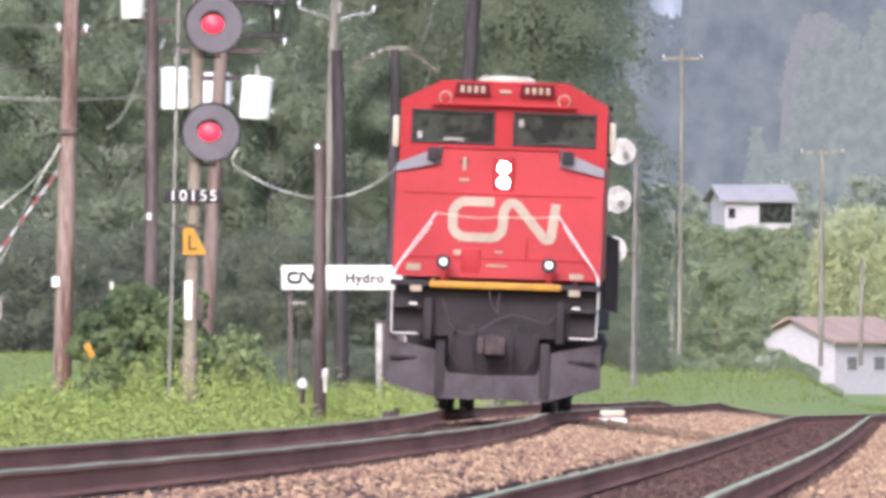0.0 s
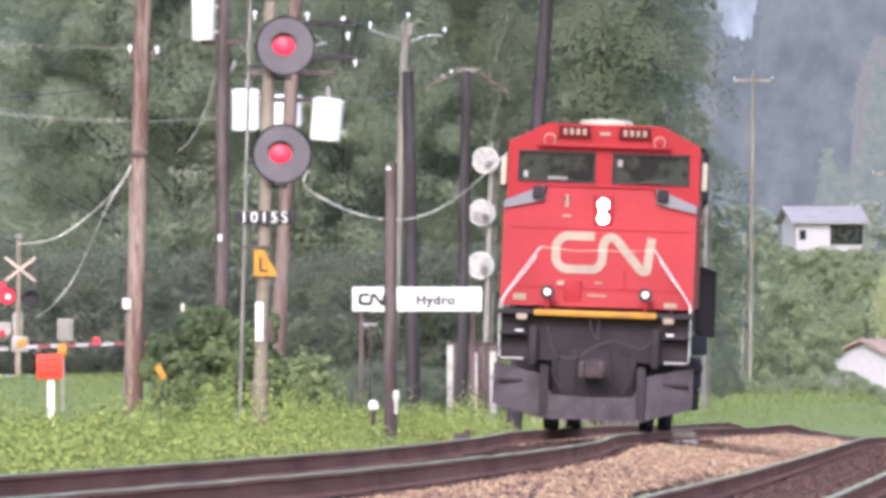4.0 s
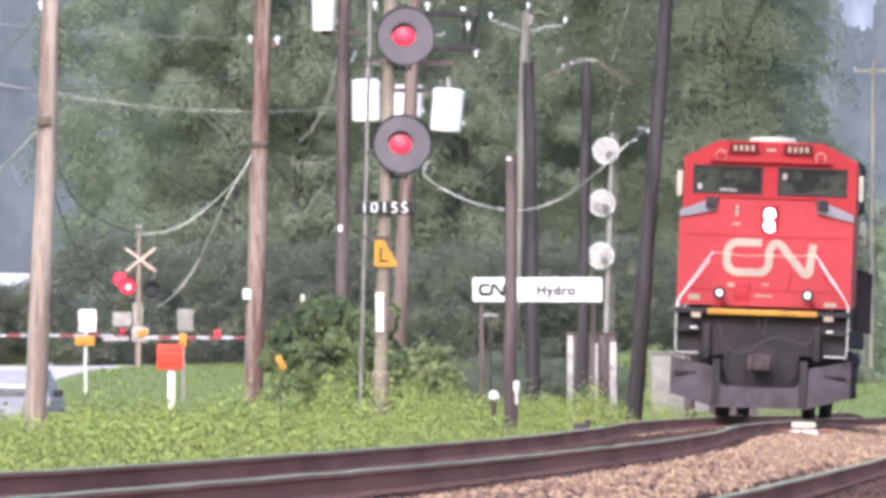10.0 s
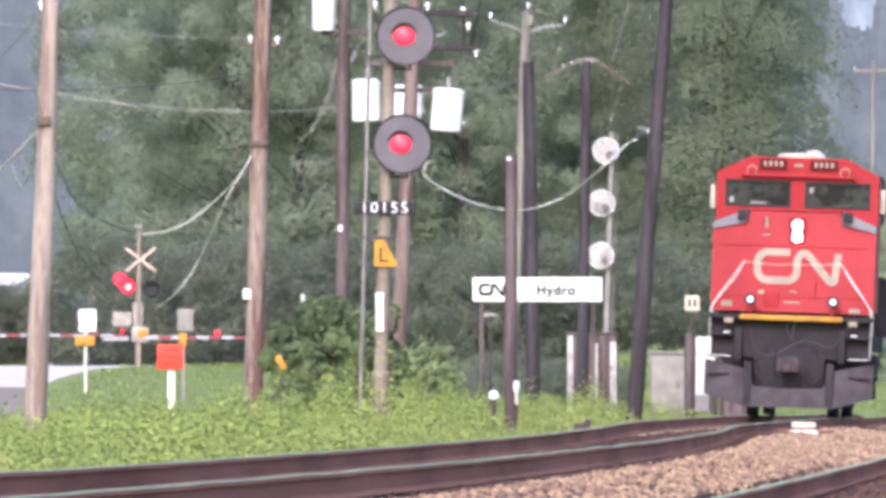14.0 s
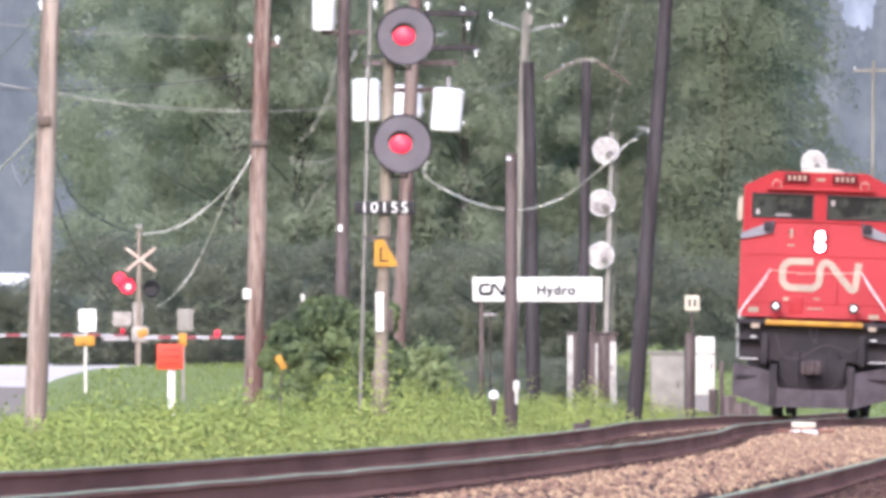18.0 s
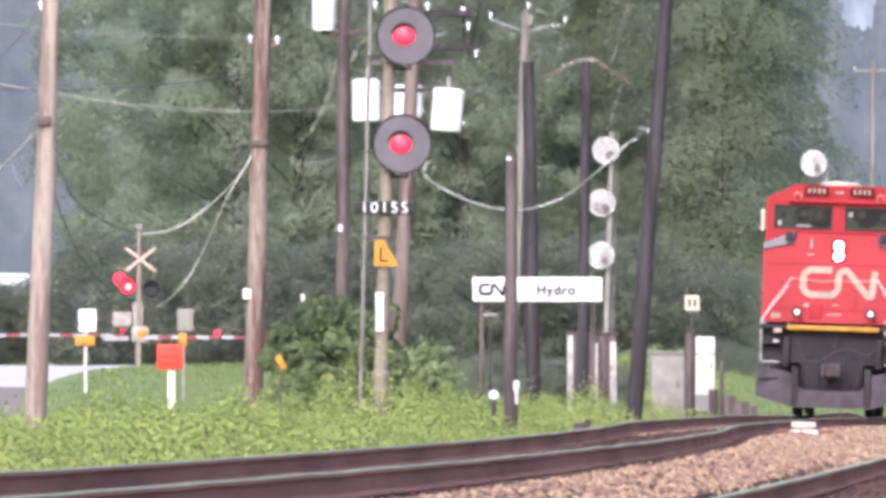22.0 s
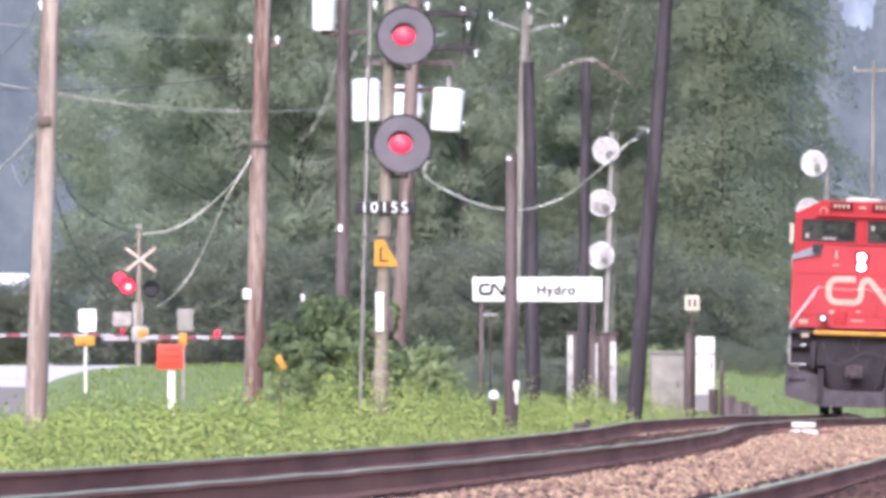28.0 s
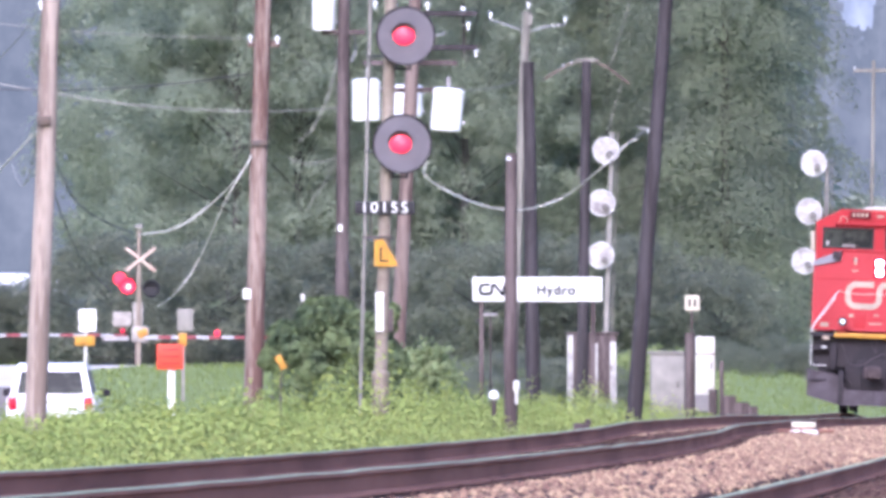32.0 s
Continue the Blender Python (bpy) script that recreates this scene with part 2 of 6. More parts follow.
        for m in mats if isinstance(mats, (list, tuple)) else [mats]:
            me.materials.append(m)
        me.polygons.foreach_set("material_index", self.k)
        if smooth:
            me.polygons.foreach_set("use_smooth", [True] * len(self.f))
            me.set_sharp_from_angle(angle=radians(40))
        me.update()
        bm = bmesh.new()
        bm.from_mesh(me)
        if weld:
            bmesh.ops.remove_doubles(bm, verts=bm.verts, dist=0.0008)
        bmesh.ops.recalc_face_normals(bm, faces=bm.faces)
        bm.to_mesh(me)
        bm.free()
        return me


def part(name, shape, mats, parent, label="", smooth=True, weld=False):
    ob = new(name, shape.mesh(name, mats, smooth, weld))
    ob.parent = parent
    return tagged(ob, label)


def thing(name, place, label, category, group="", kind="", turn=(0, 0, 0)):
    ob = new(name)
    ob.matrix_basis = pose(*place, *turn)
    ob.empty_display_size = 0.2
    return tagged(ob, label, category, group, kind)


def solid(name, shape, mats, label, category, group="", kind="", place=(0, 0, 0), smooth=True):
    ob = new(name, shape.mesh(name, mats, smooth))
    ob.location = place
    return tagged(ob, label, category, group, kind)


def words(text, size, mats, parent, m, name="lettering", spacing=1.0, bold=0.0):
    """Lettering turned into a mesh; m is its pose in the parent's space."""
    cu = bpy.data.curves.new(name, "FONT")
    cu.body, cu.size, cu.align_x, cu.align_y, cu.extrude, cu.space_character = text, size, "CENTER", "CENTER", 0.004, spacing
    cu.offset = bold
    tmp = new(name + "_curve", cu)
    me = bpy.data.meshes.new_from_object(tmp.evaluated_get(bpy.context.evaluated_depsgraph_get()))
    bpy.data.objects.remove(tmp)
    me.materials.clear()
    me.materials.append(mats)
    ob = new(name, me)
    ob.parent, ob.matrix_basis = parent, m
    return ob


def spline(pts, n):
    """Catmull-Rom curve through pts, n steps a span."""
    p = [Vector(q) for q in pts]
    p = [2 * p[0] - p[1]] + p + [2 * p[-1] - p[-2]]
    res = []
    for i in range(1, len(p) - 2):
        for j in range(n):
            t = j / n
            res.append(0.5 * ((2 * p[i]) + (p[i + 1] - p[i - 1]) * t + (2 * p[i - 1] - 5 * p[i] + 4 * p[i + 1] - p[i + 2]) * t * t
                              + (3 * p[i] - p[i - 1] - 3 * p[i + 1] + p[i + 2]) * t ** 3))
    return res + [p[-2]]


def leaf_mesh(name, pts, sizes, mats, rng, flat=0.0, upright=False, corners=4, facing=None, jitter=0.5):
    """One kite (or one triangle) at each point, turned at random; flat pulls the leaves level, upright makes thin blades, facing lays them like shingles on their clump."""
    n = len(pts)
    a = rng.normal(size=(n, 3))
    a[:, 2] *= 1 - flat
    a /= np.linalg.norm(a, axis=1)[:, None] + 1e-9
    b = np.cross(a, rng.normal(size=(n, 3)))
    b /= np.linalg.norm(b, axis=1)[:, None] + 1e-9
    c = np.cross(a, b)
    if facing is not None:
        c = facing + rng.normal(size=(n, 3)) * jitter
        c /= np.linalg.norm(c, axis=1)[:, None] + 1e-9
        a = np.cross(c, rng.normal(size=(n, 3)))
        a /= np.linalg.norm(a, axis=1)[:, None] + 1e-9
        b = np.cross(c, a)
    if upright:
        a = rng.normal(size=(n, 3)) * 0.25 + np.array((0, 0, 1.0))
        b = np.stack([np.cos(ang := rng.uniform(0, 6.28, n)), np.sin(ang), np.zeros(n)], axis=1) * 0.3
        c = b * 0.2
    s = np.asarray(sizes)[:, None]
    v = np.stack([pts - a * s, pts + b * s * 0.55 + c * s * 0.15, pts + a * s, pts - b * s * 0.55 + c * s * 0.15], axis=1)
    if corners == 3:
        v = np.stack([pts - a * s - b * s * 0.6, pts - a * s * 0.8 + b * s * 0.6, pts + a * s], axis=1)
    v = v.reshape(-1, 3)
    me = bpy.data.meshes.new(name)
    me.vertices.add(corners * n)
    me.vertices.foreach_set("co", v.ravel())
    me.loops.add(corners * n)
    me.loops.foreach_set("vertex_index", np.arange(corners * n))
    me.polygons.add(n)
    me.polygons.foreach_set("loop_start", np.arange(n) * corners)
    me.update(calc_edges=True)
    me.materials.append(mats)
    return me


def rel(base, *pts):
    return [Vector(p) - Vector(base) for p in pts]


def ease(a, b, t):
    t = min(1.0, max(0.0, (t - a) / (b - a)))
    return t * t * (3 - 2 * t)


# ---- the two lines of track: centre lines in plan
LEFT = [(-6.6, 16.2), (-4.9, 53.9), (-2.85, 97), (-0.8, 140.1), (0.35, 169.8), (1.5, 202.1), (2.65, 242.6), (3.515, 283.1), (4.255, 305.2), (5.31, 332.8), (6.41, 360.5), (7.66, 393.6), (9.25, 437.8), (10.14, 459.9), (11.0, 482), (12.4, 510), (15.5, 550), (21.5, 600), (31, 650), (46, 710), (70, 780), (110, 880)]
RIGHT = [(-3.6, -32.3), (-0.45, 53.9), (2.2, 126.7), (5.05, 202.1), (7.45, 269.5), (10.05, 345), (13.05, 431.2), (14.6, 470), (17.2, 515), (21.8, 560), (29, 610), (40, 660), (58, 720), (85, 790), (125, 880)]


def plan(line, y):
    xs, ys = [p[0] for p in line], [p[1] for p in line]
    i = max(0, min(len(ys) - 2, int(np.searchsorted(ys, y)) - 1))
    t = (y - ys[i]) / (ys[i + 1] - ys[i])
    p = [line[max(0, min(len(line) - 1, j))][0] for j in (i - 1, i, i + 1, i + 2)]
    h = ys[i + 1] - ys[i]
    m0 = (p[2] - p[0]) / (ys[i + 1] - ys[max(0, i - 1)]) * h
    m1 = (p[3] - p[1]) / (ys[min(len(ys) - 1, i + 2)] - ys[i]) * h
    if not 0 <= t <= 1:
        return p[1] + (p[2] - p[1]) * t
    return (2 * t ** 3 - 3 * t * t + 1) * p[1] + (t ** 3 - 2 * t * t + t) * m0 + (3 * t * t - 2 * t ** 3) * p[2] + (t ** 3 - t * t) * m1




def right_z(y):
    """Rail top of the second track, which dips beyond the crest."""
    return -0.25 - 0.2 * ease(365, 520, y)


def left_z(y):
    """How far the main line sinks: slightly on the curve, then away beyond it."""
    return -0.09 * ease(335, 425, y) - 0.22 * ease(462, 505, y) - 0.6 * ease(500, 548, y)


def bank(y):
    """How much higher the outer rail of the main line lies."""
    return 0.035 + 0.018 * ease(180, 275, y)


def bed_z(x, y):
    """Top of the ballast; None off the bed."""
    a, b = plan(LEFT, y), plan(RIGHT, y)
    k = left_z(y)
    rows = [(a - 3.6, k - 0.66), (a - 1.9, k - 0.2), (a + 1.25, k - 0.2), (min(a + 2.2, b - 1.3), -0.33 + k * 0.5), (b - 1.25, right_z(y) - 0.2), (b + 1.7, right_z(y) - 0.2), (b + 3.6, right_z(y) - 0.55)]
    if x < rows[0][0] or x > rows[-1][0]:
        return None
    return float(np.interp(x, [r[0] for r in rows], [r[1] for r in rows]))


def ground_z(x, y):
    a, b = plan(LEFT, min(y, 940)), plan(RIGHT, min(y, 940))
    gap = max(0.0, a - x, x - b)
    away = ease(2.5, 7, gap) if y < 890 else 1.0
    z = -0.6 + (1.85 - 0.55 * ease(10.5, 13, x)) * ease(535, 655, y) * away * (1 - ease(17.4, 19.8, x))
    z += 10.6 * ease(1240, 1390, y) * ease(8, 22, x)
    z += 0.06 * noise.noise((x * 0.15, y * 0.03, 0)) * away
    return z - (0.28 + 0.2 * ease(365, 520, y)) * (1 - ease(3.2, 4.2, gap)) * (1 - ease(890, 1000, y))


def grid_sheet(name, xs, ys, fz, mats, label, category):
    s = Shape()
    vs = [(x, y, fz(x, y)) for y in ys for x in xs]
    n = len(xs)
    s.add(vs, [(j * n + i, j * n + i + 1, (j + 1) * n + i + 1, (j + 1) * n + i) for j in range(len(ys) - 1) for i in range(n - 1)])
    return solid(name, s, mats, label, category, kind="structure")


gx = [-3000, -1200, -500, -200, -110] + list(np.arange(-70, 71, 1.4)) + [110, 200, 500, 1200, 3000]
gy = [-400, -120, -40, -10] + list(np.arange(0, 1000, 7.0)) + list(range(1010, 3000, 70)) + [3000, 3500, 4800]
grid_sheet("ground", gx, gy, ground_z, EARTH, "rough green grass ground rising to a low bank", "ground")


def ballast():
    s, cols = Shape(), 7
    ys = list(np.arange(-10, 800, 5.0))
    vs = []
    for y in ys:
        a, b = plan(LEFT, y), plan(RIGHT, y)
        for x in (a - 3.6, a - 1.9, a + 1.25, min(a + 2.2, b - 1.3), b - 1.25, b + 1.7, b + 3.6):
            vs.append((x, y, bed_z(x, y)))
    s.add(vs, [(j * cols + i, j * cols + i + 1, (j + 1) * cols + i + 1, (j + 1) * cols + i) for j in range(len(ys) - 1) for i in range(cols - 1)])
    return solid("ballast_bed", s, BALLAST, "pinkish brown crushed stone ballast under two tracks", "ballast", kind="structure")


bed = ballast()


def rail_mesh(name, line, side, y0, y1, step, ztop):
    prof = [(-0.07, -0.18), (0.07, -0.18), (0.07, -0.165), (0.012, -0.14), (0.012, -0.045), (0.036, -0.035), (0.036, -0.011), (0.03, -0.001), (0.02, 0.0), (-0.02, 0.0), (-0.03, -0.001), (-0.036, -0.011),
            (-0.036, -0.035), (-0.012, -0.045), (-0.012, -0.14), (-0.07, -0.165)]
    s, n = Shape(), len(prof)
    ys = np.arange(y0, y1, step)
    vs = []
    for y in ys:
        x = plan(line, y)
        d = Vector((plan(line, y + 0.5) - plan(line, y - 0.5), 1.0)).normalized()
        wob = 0.008 * noise.noise((y * 0.21, side * 7.0, 1.0)) + 0.004 * noise.noise((y * 0.7, side * 3.0, 5.0))
        drop = right_z(y) + 0.25 if line is RIGHT else left_z(y) + (bank(y) if side < 0 else 0.0)
        for u, w in prof:
            o = side * 0.7535 + u
            vs.append((x + d.y * o, y - d.x * o, ztop + w + wob + drop))
    fs, ks = [], []
    for j in range(len(ys) - 1):
        for i in range(n):
            fs.append((j * n + i, (j + 1) * n + i, (j + 1) * n + (i + 1) % n, j * n + (i + 1) % n))
            # the pale tone also covers the chamfers, painting glare along the head
            ks.append(1 if 6 <= i <= 10 else 0)
    s.add(vs, fs)
    s.k = ks
    return s


def track(name, line, y0, y1, za, zb, label, tie_y):
    t = thing(name, (0, 0, 0), label, "railway track", kind="structure")
    part("rail", rail_mesh("rail", line, -1, y0, y1, 2.5, za), [RUST, RAILTOP], t, "rusty rail with a polished running surface")
    part("rail", rail_mesh("rail", line, 1, y0, y1, 2.5, zb), [RUST, RAILTOP], t, "rusty rail with a polished running surface")
    me = Shape().box((0, 0, 0), (2.6, 0.22, 0.17), bevel=0.015).mesh("tie", TIE)
    pl = Shape().box((0, 0, 0), (0.3, 0.18, 0.02)).mesh("tie_plate", RUST)
    rng = random.Random(4)
    y = tie_y[0]
    while y < tie_y[1]:
        x = plan(line, y)
        yaw = -math.degrees(math.atan(plan(line, y + 0.5) - plan(line, y - 0.5)))
        tie = new("tie", me)
        tie.parent = t
        tie.matrix_basis = pose(x, y, za + (bank(y) / 2 if line is LEFT else 0.0) - 0.276, 0, math.degrees(math.asin(bank(y) / 1.507)) if line is LEFT else 0.0, yaw + rng.uniform(-1.2, 1.2)) @ Matrix.Translation((rng.uniform(-0.06, 0.06), 0, 0))
        y += 0.55 + rng.uniform(-0.02, 0.02)
    return t


track("main_track", LEFT, 12, 790, 0.0, 0.0, "curving railway track on wooden ties with rusty rails", (12, 177))
track("siding_track", RIGHT, -10, 790, -0.25, -0.25, "second railway track beside the main line, slightly lower", (-8, 150))


# ---- road to the crossing
def road(pts, m, label):
    s = Shape()
    pts = spline(pts, 16)
    vs, n, w = [], len(pts), 9
    for i, p in enumerate(pts):
        d = (pts[min(i + 1, n - 1)] - pts[max(0, i - 1)]).normalized()
        side = Vector((d.y, -d.x, 0))
        for k in range(w):
            q = p + side * (-3.4 + 6.8 * k / (w - 1))
            vs.append((q.x, q.y, ground_z(q.x, q.y) + (0.05 if 0 < k < w - 1 else -0.05)))
    s.add(vs, [(j * w + i, j * w + i + 1, (j + 1) * w + i + 1, (j + 1) * w + i) for j in range(n - 1) for i in range(w - 1)])
    solid("road", s, m, label, "road", kind="structure")


NEAR_ROAD = [(-22, 345, 0), (-16, 372, 0), (-11, 400, 0), (-9.2, 430, 0), (-10.8, 480, 0), (-13.9, 540, 0), (-15.7, 590, 0), (-15.6, 603, 0)]
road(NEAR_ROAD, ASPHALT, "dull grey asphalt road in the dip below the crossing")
road([(-15.6, 603, 0), (-14.8, 625, 0), (-13.3, 647, 0), (-6, 690, 0), (10, 730, 0)], ROADM, "pale road climbing to the level crossing")


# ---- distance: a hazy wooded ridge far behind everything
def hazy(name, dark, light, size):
    """Plain glowing distance: haze painted as two emission tones in soft patches."""
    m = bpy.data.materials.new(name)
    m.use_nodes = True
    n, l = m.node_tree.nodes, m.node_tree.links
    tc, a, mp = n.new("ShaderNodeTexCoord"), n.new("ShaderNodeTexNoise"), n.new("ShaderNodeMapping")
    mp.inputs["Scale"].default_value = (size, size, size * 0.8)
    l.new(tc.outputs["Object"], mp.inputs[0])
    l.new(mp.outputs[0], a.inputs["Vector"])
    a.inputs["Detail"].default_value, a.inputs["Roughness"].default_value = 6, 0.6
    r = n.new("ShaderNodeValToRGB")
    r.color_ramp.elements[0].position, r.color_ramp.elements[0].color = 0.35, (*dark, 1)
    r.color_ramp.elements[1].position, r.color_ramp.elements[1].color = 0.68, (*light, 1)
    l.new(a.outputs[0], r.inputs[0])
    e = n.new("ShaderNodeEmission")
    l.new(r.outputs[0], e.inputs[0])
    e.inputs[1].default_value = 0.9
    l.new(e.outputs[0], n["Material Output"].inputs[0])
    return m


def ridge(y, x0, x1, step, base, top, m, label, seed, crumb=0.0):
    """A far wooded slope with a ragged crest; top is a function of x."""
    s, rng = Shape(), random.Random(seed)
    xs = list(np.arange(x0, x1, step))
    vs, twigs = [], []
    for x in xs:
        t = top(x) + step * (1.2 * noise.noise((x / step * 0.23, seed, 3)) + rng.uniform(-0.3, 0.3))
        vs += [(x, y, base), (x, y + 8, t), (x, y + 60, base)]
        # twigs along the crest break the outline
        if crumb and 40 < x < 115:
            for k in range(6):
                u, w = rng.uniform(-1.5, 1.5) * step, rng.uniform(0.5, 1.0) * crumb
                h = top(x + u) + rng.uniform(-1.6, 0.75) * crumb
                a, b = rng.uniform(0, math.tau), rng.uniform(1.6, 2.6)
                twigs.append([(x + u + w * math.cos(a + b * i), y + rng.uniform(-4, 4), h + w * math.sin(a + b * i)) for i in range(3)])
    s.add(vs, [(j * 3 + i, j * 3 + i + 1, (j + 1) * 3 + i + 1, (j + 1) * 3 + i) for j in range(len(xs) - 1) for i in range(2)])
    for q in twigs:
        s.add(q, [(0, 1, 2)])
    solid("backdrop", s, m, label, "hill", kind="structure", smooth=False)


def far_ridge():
    # Added glowing sheet, in place of bright hazy sky behind the ridges.
    ridge(4700, -1300, 1300, 25.0, 0, lambda x: 420 + 30 * noise.noise((x * 0.01, 0, 8)), hazy("pale_haze", (0.2, 0.222, 0.24), (0.34, 0.36, 0.385), 0.03), "glowing pale sheet in place of the bright haze behind the hills", 9)
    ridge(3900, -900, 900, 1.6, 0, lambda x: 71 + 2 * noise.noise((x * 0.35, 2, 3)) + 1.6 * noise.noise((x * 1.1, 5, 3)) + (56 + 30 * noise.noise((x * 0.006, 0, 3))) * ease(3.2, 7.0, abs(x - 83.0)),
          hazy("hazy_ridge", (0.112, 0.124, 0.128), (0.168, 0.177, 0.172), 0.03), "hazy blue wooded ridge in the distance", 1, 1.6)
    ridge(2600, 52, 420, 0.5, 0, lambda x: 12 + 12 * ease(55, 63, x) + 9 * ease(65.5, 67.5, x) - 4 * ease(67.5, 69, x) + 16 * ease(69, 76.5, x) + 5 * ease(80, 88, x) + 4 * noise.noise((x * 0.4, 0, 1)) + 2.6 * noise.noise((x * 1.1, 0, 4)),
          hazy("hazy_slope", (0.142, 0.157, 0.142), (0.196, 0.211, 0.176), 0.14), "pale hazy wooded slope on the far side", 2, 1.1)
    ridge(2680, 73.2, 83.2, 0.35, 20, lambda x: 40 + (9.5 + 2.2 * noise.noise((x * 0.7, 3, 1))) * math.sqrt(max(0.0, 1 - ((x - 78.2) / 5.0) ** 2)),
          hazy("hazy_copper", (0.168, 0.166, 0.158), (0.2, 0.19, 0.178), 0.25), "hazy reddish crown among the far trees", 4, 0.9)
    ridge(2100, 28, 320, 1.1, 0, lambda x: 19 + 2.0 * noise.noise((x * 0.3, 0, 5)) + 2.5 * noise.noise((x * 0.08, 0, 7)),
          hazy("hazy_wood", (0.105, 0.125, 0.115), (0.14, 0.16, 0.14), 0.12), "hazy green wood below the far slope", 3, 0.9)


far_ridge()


# ---- trees
def branch_points(rng, h, r, kind, n):
    """Leaf places and facings of one crown of height h and radius r, with the limbs that carry them."""
    limbs, pts, face = [], [], []
    if kind == "conifer":
        count = int(h * 5.0)
        for i in range(count):
            z = h * (0.05 + 0.94 * (i / count) ** 0.95)
            ln = r * (1.02 - (z / h)) ** 0.75 * rng.uniform(0.72, 1.15) + 0.3
            a = rng.uniform(0, math.tau)
            out, side = np.array((math.cos(a), math.sin(a), 0)), np.array((-math.sin(a), math.cos(a), 0))
            tip = out * ln + np.array((0, 0, z - ln * rng.uniform(0.1, 0.45)))
            root = np.array((0, 0, z))
            limbs.append((root, tip, 0.05 + 0.02 * ln))
            m = max(6, int(n / count * (0.3 + 1.1 * ln / r)))
            t = rng.uniform(0.0, 1.0, m) ** 0.75
            w = rng.uniform(-1, 1, m)
            p = root + (tip - root) * t[:, None] + side * (w * ln * 0.42 * np.sqrt(np.clip(1.15 - t, 0, 1)))[:, None]
            hang = rng.uniform(0, 1, m) ** 2.2
            p[:, 2] -= 0.22 * ln * t * t + 0.12 * ln * w * w + hang * (0.35 + 0.16 * ln)
            p += rng.normal(size=(m, 3)) * 0.09
            pts.append(p)
            face.append(np.array((0, 0, 1.0)) * (1.0 - 0.7 * hang)[:, None] + out * (0.6 + 0.6 * hang)[:, None] + side * (w * 0.3)[:, None])
    else:
        count = int(60 + h * 10)
        for i in range(count):
            u = rng.uniform(0, 1)
            a = rng.uniform(0, math.tau)
            z = h * (0.12 + 0.84 * u)
            env = r * math.sqrt(max(0.03, 1 - ((u - 0.42) / 0.62) ** 2))
            ln = env * (rng.uniform(0.8, 1.06) if rng.uniform() < 0.72 else rng.uniform(0.3, 0.8))
            tip = np.array((math.cos(a) * ln, math.sin(a) * ln, z))
            root = np.array((0, 0, z * 0.72))
            limbs.append((root, tip, 0.06 + 0.015 * ln))
            m = n // count
            q = rng.normal(size=(m, 3)) + np.array((0, 0, 0.25))
            q /= np.linalg.norm(q, axis=1)[:, None]
            size = r * rng.uniform(0.13, 0.29)
            p = tip + q * size * rng.uniform(0.45, 1.12, m)[:, None] * np.array((1, 1, 0.75))
            if kind == "willow":
                p[:, 2] -= rng.uniform(0, 1, m) ** 2 * h * 0.3
            pts.append(p)
            face.append(q + np.array((0, 0, 0.45)))
    return limbs, np.concatenate(pts), np.concatenate(face)


def tree(name, place, h, r, kind, leaves, leaf, mats, label, seed, category="tree", group="", trunk=True):
    rng = np.random.default_rng(seed)
    t = thing(name, place, label, category, group)
    limbs, pts, face = branch_points(rng, h, r, kind, leaves)
    pts[:, 2] = np.maximum(pts[:, 2], 0.05)
    s = Shape()
    wide = 0.6 if kind == "conifer" else 1.0
    if trunk:
        s.rod((0, 0, -0.3), (0, 0, h * 0.55), (0.009 * h + 0.05) * wide, (0.006 * h + 0.03) * wide, 8)
        s.rod((0, 0, h * 0.55), (0.1, 0, h * 0.95), (0.006 * h + 0.03) * wide, 0.015, 8)
    for a, b, w in limbs[::5] if trunk else limbs[::9]:
        s.rod(a, a + (b - a) * 0.8, w * 0.3, 0.006, 4, caps=False)
    part("trunk", s, BARK, t)
    me = leaf_mesh("crown", pts, leaf * rng.uniform(0.6, 1.35, len(pts)), mats, rng, corners=3, facing=face, jitter=0.32)
    crown = new("crown", me)
    crown.parent = t
    return t


def at_ground(x, y, sink=0.0):
    return (x, y, ground_z(x, y) - sink)


